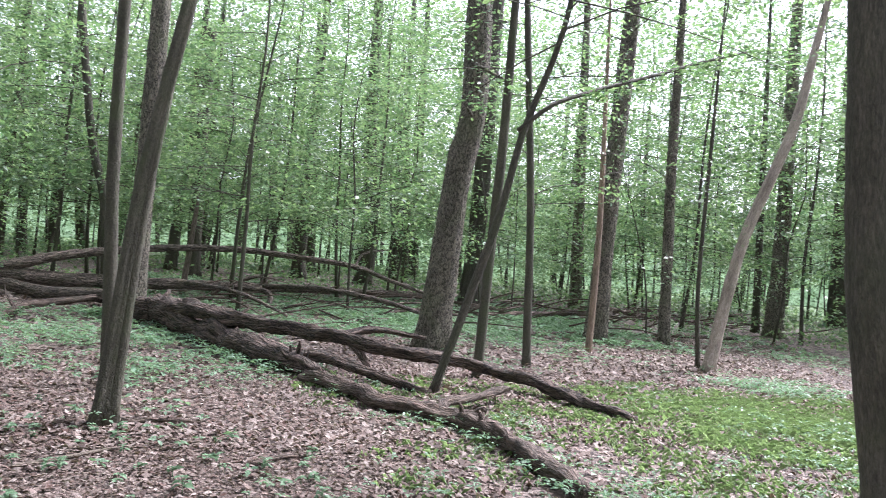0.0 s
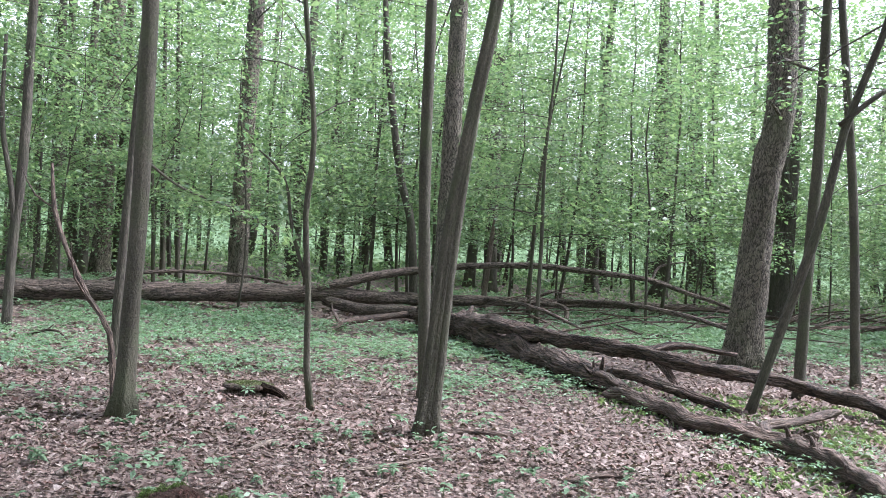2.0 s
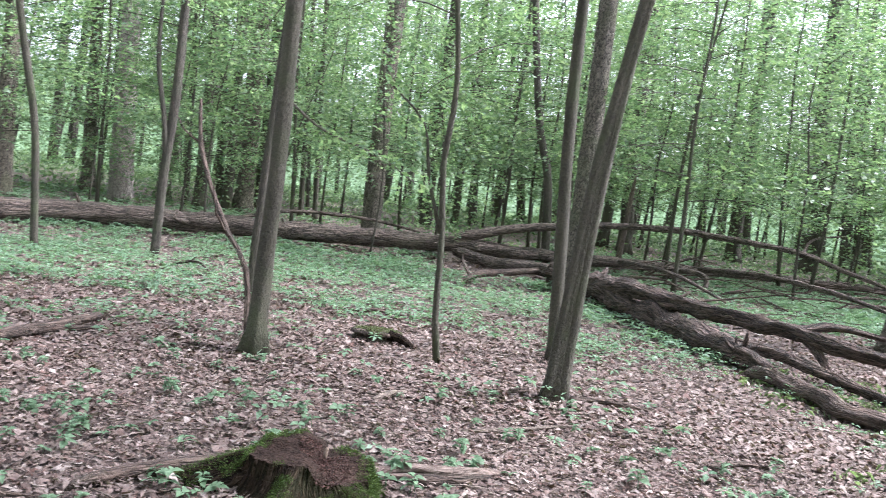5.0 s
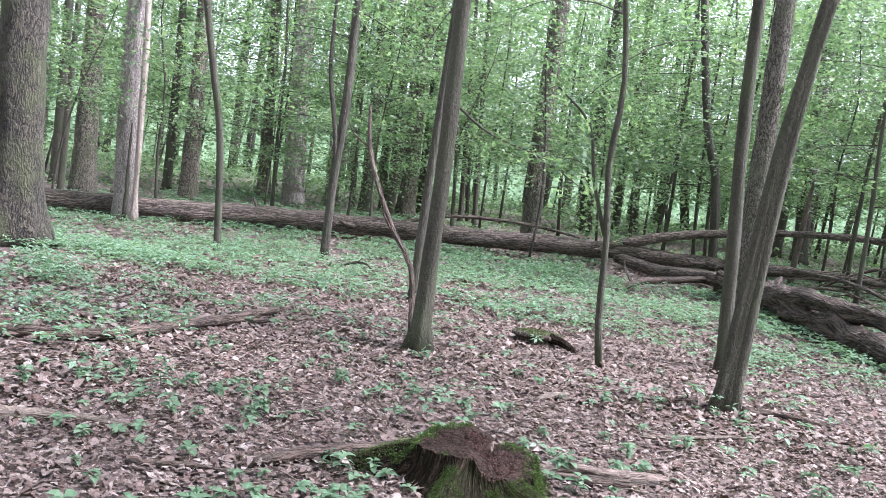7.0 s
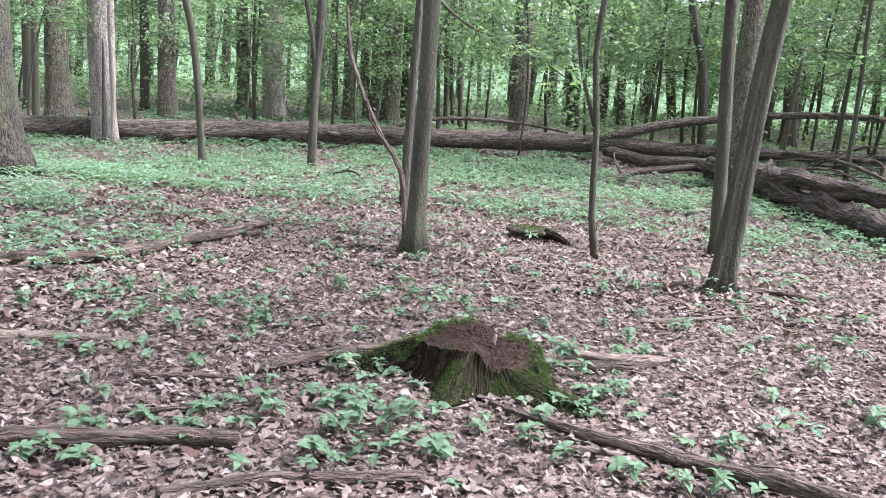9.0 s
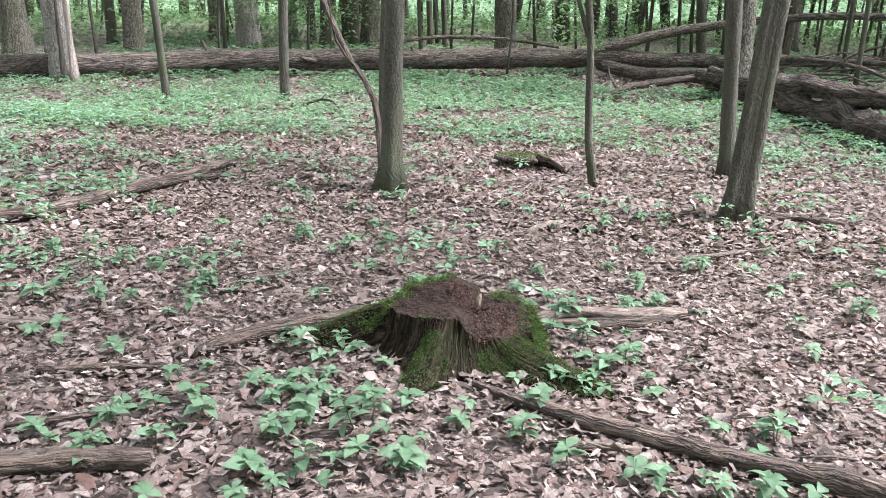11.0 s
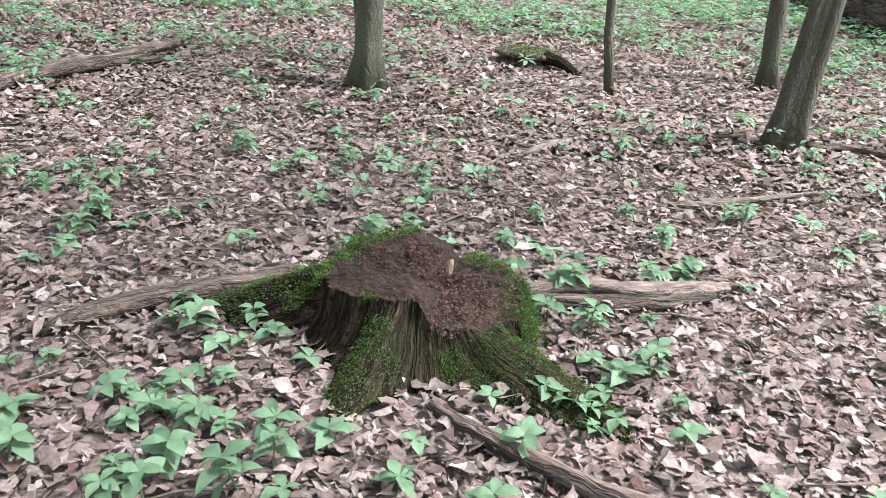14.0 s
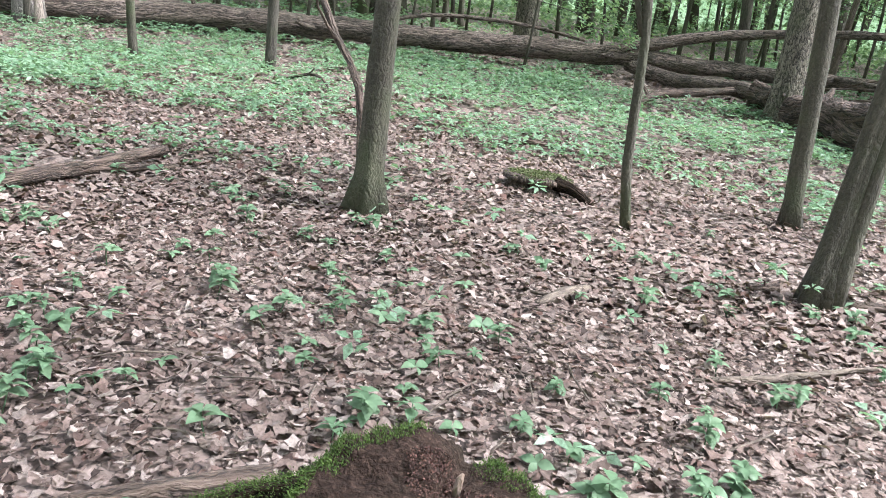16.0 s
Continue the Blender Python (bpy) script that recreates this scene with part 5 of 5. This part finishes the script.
PLANTS = [seedling(700 + i, p, h) for i, (p, h) in enumerate(((2, 0.065), (1, 0.045), (3, 0.1), (2, 0.08), (1, 0.035)))]
CLUMPS = [(-1.5, 2.35, 6, 0.14), (-1.65, 2.15, 6, 0.14), (-1.4, 1.85, 6, 0.16), (-1.95, 2.15, 5, 0.16), (-1.25, 2.05, 7, 0.2), (-1.75, 2.5, 5, 0.12), (-1.05, 1.85, 5, 0.16), (-1.95, 1.75, 6, 0.2), (-2.5, 1.3, 8, 0.22), (-2.1, 1.2, 4, 0.15), (-0.78, 2.36, 2, 0.06), (-0.95, 2.4, 1, 0.03),
          (-0.55, 2.9, 5, 0.14), (-0.45, 3.1, 5, 0.16), (-0.35, 2.75, 4, 0.14), (-1.25, 3.5, 7, 0.2), (-1.55, 3.35, 5, 0.16), (-1.75, 4.1, 9, 0.24), (-1.95, 4.4, 6, 0.2), (-0.8, 3.6, 4, 0.16), (-0.65, 4.0, 4, 0.2),
          (-2.7, 3.0, 6, 0.25), (-3.2, 2.7, 8, 0.3), (-2.9, 3.9, 6, 0.3), (-3.6, 4.3, 8, 0.4), (-2.3, 4.9, 5, 0.3), (-1.6, 5.4, 4, 0.25), (-2.55, 5.55, 4, 0.1), (-0.5, 5.2, 7, 0.35), (0.2, 4.4, 8, 0.4), (0.6, 5.0, 8, 0.4),
          (0.35, 3.4, 6, 0.3), (-0.15, 2.45, 4, 0.12), (0.2, 2.1, 4, 0.15), (-0.3, 2.05, 3, 0.1), (-1.5, 1.65, 5, 0.15), (-3.1, 2.1, 5, 0.2), (-3.9, 3.2, 8, 0.35), (-0.9, 6.1, 6, 0.4), (-3.4, 5.4, 6, 0.3), (1.2, 4.2, 8, 0.45), (-4.6, 3.0, 7, 0.4),
          (-3.0, 3.4, 7, 0.3), (-3.4, 3.0, 7, 0.3), (-2.3, 3.3, 5, 0.3), (-2.5, 4.2, 5, 0.3), (-0.7, 2.65, 4, 0.12), (-1.35, 2.95, 5, 0.15)]
rng = np.random.default_rng(61)
first = True
for x, y, n, spread in CLUMPS:
    for k in range(int(n * 1.4)):
        px, py = x + rng.normal(0, spread * 1.2), y + rng.normal(0, spread * 0.9)
        if math.hypot(px - STUMP[0], py - STUMP[1]) < 0.36:
            continue
        s = rng.uniform(0.6, 1.15)
        kind = PLANTS[rng.integers(0, 5)]
        m = pose(px, py, gz(px, py) - 0.005, rng.normal(0, 8), rng.normal(0, 8), rng.uniform(0, 360))
        copy_thing(kind, m).scale = (s, s, s)
for i, p in enumerate(PLANTS):
    p.matrix_basis = pose(-1.6 + 0.45 * i, 2.15 - 0.12 * (i % 2), -0.005, 0, 0, 70 * i)


def litter():
    """Fallen leaves: folded, curled blades close by, plain ones further out."""
    rng = np.random.default_rng(41)

    def places(count, box):
        x, y = rng.uniform(box[0], box[1], count), rng.uniform(box[2], box[3], count)
        dx, dy = x - STUMP[0], y - STUMP[1]
        keep = np.hypot(dx, dy) > 0.34
        for bearing, reach in ((198, 0.62), (268, 0.52), (338, 0.72)):
            ca, sa = math.cos(radians(bearing)), math.sin(radians(bearing))
            along, across = dx * ca + dy * sa, np.abs(dy * ca - dx * sa)
            keep &= (along < 0) | (along > reach) | (across > 0.09)
        return x[keep], y[keep]

    def blades(count, box, size, lift):
        """Leaves of four crosswise rows with a midrib; lobes, curl and fold differ from leaf to leaf."""
        x, y = places(count, box)
        n = len(x)
        s = size * np.where(rng.uniform(0, 1, n) < 0.45, rng.uniform(0.25, 0.6, n), rng.uniform(0.6, 1.3, n))
        a, fat = rng.uniform(0, 6.28, n), rng.uniform(0.35, 1.25, n)
        t = np.array([0.0, 0.22, 0.5, 0.78, 1.0])
        w = np.array([0.03, 0.3, 0.36, 0.24, 0.02])
        bend, fold, roll = rng.normal(0, 0.55, n), rng.normal(0.15, 0.42, n), rng.normal(0, 0.26, n)
        pitch, sway = rng.normal(0, 0.22, n), rng.normal(0, 0.14, n)
        V = np.zeros((n, 15, 3))
        for r in range(5):
            for c in range(3):
                u = t[r] - 0.5 + (rng.normal(0, 0.06, n) if c != 1 else 0.0)
                v = (c - 1) * w[r] * fat * rng.uniform(0.15, 1.45, n) + sway * (u * u * 4)
                z = bend * (u * u) + np.abs(v) * fold + v * roll + u * pitch + rng.normal(0, 0.025, n)
                V[:, 3 * r + c] = np.stack([u * s, v * s, z * s], axis=1)
        V[:, :, 2] -= V[:, :, 2].min(axis=1, keepdims=True)
        ca, sa = np.cos(a)[:, None], np.sin(a)[:, None]
        X, Y = x[:, None] + V[:, :, 0] * ca - V[:, :, 1] * sa, y[:, None] + V[:, :, 0] * sa + V[:, :, 1] * ca
        Z = ground_z(X, Y) + V[:, :, 2] * 0.85 + rng.uniform(-0.008, lift, n)[:, None]
        quad = np.array([(3 * r + c, 3 * r + 3 + c, 3 * r + 4 + c, 3 * r + 1 + c) for r in range(4) for c in range(2)])
        F = (np.arange(n)[:, None, None] * 15 + quad[None]).reshape(-1, 4)
        me = bpy.data.meshes.new("leaf_litter")
        me.vertices.add(n * 15)
        me.vertices.foreach_set("co", np.stack([X, Y, Z], axis=2).astype(np.float32).ravel())
        me.loops.add(F.size)
        me.loops.foreach_set("vertex_index", F.astype(np.int32).ravel())
        me.polygons.add(len(F))
        me.polygons.foreach_set("loop_start", np.arange(0, F.size, 4, dtype=np.int32))
        me.polygons.foreach_set("loop_total", np.full(len(F), 4, np.int32))
        me.polygons.foreach_set("use_smooth", [True] * len(F))
        me.materials.append(M_DEAD)
        me.update(calc_edges=True)
        return me

    def lay(count, box, size, shape, lift):
        x, y = places(count, box)
        n = len(x)
        a, s = rng.uniform(0, 6.28, n), size * rng.uniform(0.55, 1.3, n)
        fat = rng.uniform(0.7, 1.5, n)
        curl, cup, tx, ty = rng.normal(0, 0.25, n), rng.normal(0.15, 0.4, n), rng.normal(0, 0.22, n), rng.normal(0, 0.22, n)
        u = ((shape[:, 0] - 0.5)[None, :] + rng.normal(0, 0.05, (n, len(shape)))) * s[:, None]
        v = shape[:, 1][None, :] * (s * fat)[:, None] * rng.uniform(0.6, 1.35, (n, len(shape)))
        w = curl[:, None] * u * u / s[:, None] * 2 + cup[:, None] * v * v / s[:, None] * 4 + tx[:, None] * u + ty[:, None] * v
        w += rng.normal(0, 0.05, w.shape) * s[:, None]
        w -= w.min(axis=1, keepdims=True)
        X = x[:, None] + u * np.cos(a)[:, None] - v * np.sin(a)[:, None]
        Y = y[:, None] + u * np.sin(a)[:, None] + v * np.cos(a)[:, None]
        Z = ground_z(X, Y) + w * 0.8 + (rng.uniform(-0.012, lift, n))[:, None]
        return np.stack([X, Y, Z], axis=2)

    tagged(new("leaf_litter", blades(56000, (-3.7, 2.0, 0.7, 5.3), 0.05, 0.014)), "curled brown and grey fallen leaves covering the ground", "leaf litter", kind="stuff")
    plain = np.array([(0, 0), (0.35, 0.26), (0.7, 0.22), (1, 0), (0.6, -0.25), (0.3, -0.22)])
    mid = np.concatenate([lay(13000, (-4.4, 2.8, 5.1, 6.1), 0.056, plain, 0.02), lay(5000, (-4.4, -3.6, 0.7, 5.3), 0.056, plain, 0.02), lay(5500, (1.9, 2.8, 0.7, 5.3), 0.056, plain, 0.02), lay(46000, (-7.5, 5.5, 5.6, 10.5), 0.062, plain, 0.02), lay(18000, (2.6, 9.5, 1.5, 9), 0.068, plain, 0.025), lay(18000, (3, 12.5, 7, 13.5), 0.08, plain, 0.03), lay(12000, (-10, -4.2, 0.5, 6.5), 0.075, plain, 0.02),
                          lay(12000, (8, 16.5, 8.5, 17), 0.085, plain, 0.03), lay(17000, (-13, 13, 9.5, 17), 0.1, plain, 0.02), lay(16000, (-10, 10, -9, 0.7), 0.11, plain, 0.02)])
    tagged(new("leaf_litter", polygons("leaf_litter", mid, len(plain), M_DEAD)), "brown fallen leaves lying between the trees", "leaf litter", kind="stuff")


litter()


def twigs():
    rng = np.random.default_rng(51)
    rows = []
    for i in range(170):
        x, y = rng.uniform(-4.5, 3), rng.uniform(1, 8)
        if math.hypot(x - STUMP[0], y - STUMP[1]) < 0.45:
            continue
        a, l, r = rng.uniform(0, 6.28), rng.uniform(0.1, 0.4), rng.uniform(0.002, 0.005)
        rows.append([(x, y, 0.012, r), (x + l * 0.5 * math.cos(a) + rng.normal(0, 0.02), y + l * 0.5 * math.sin(a), 0.025, r), (x + l * math.cos(a), y + l * math.sin(a), 0.015, r * 0.6)])
    tagged(new("twigs", tubes("twigs", rows, M_STICK, sides=5, step=0.1, rough=0.0)), "thin dry twigs scattered over the litter", "twigs", kind="stuff")


twigs()
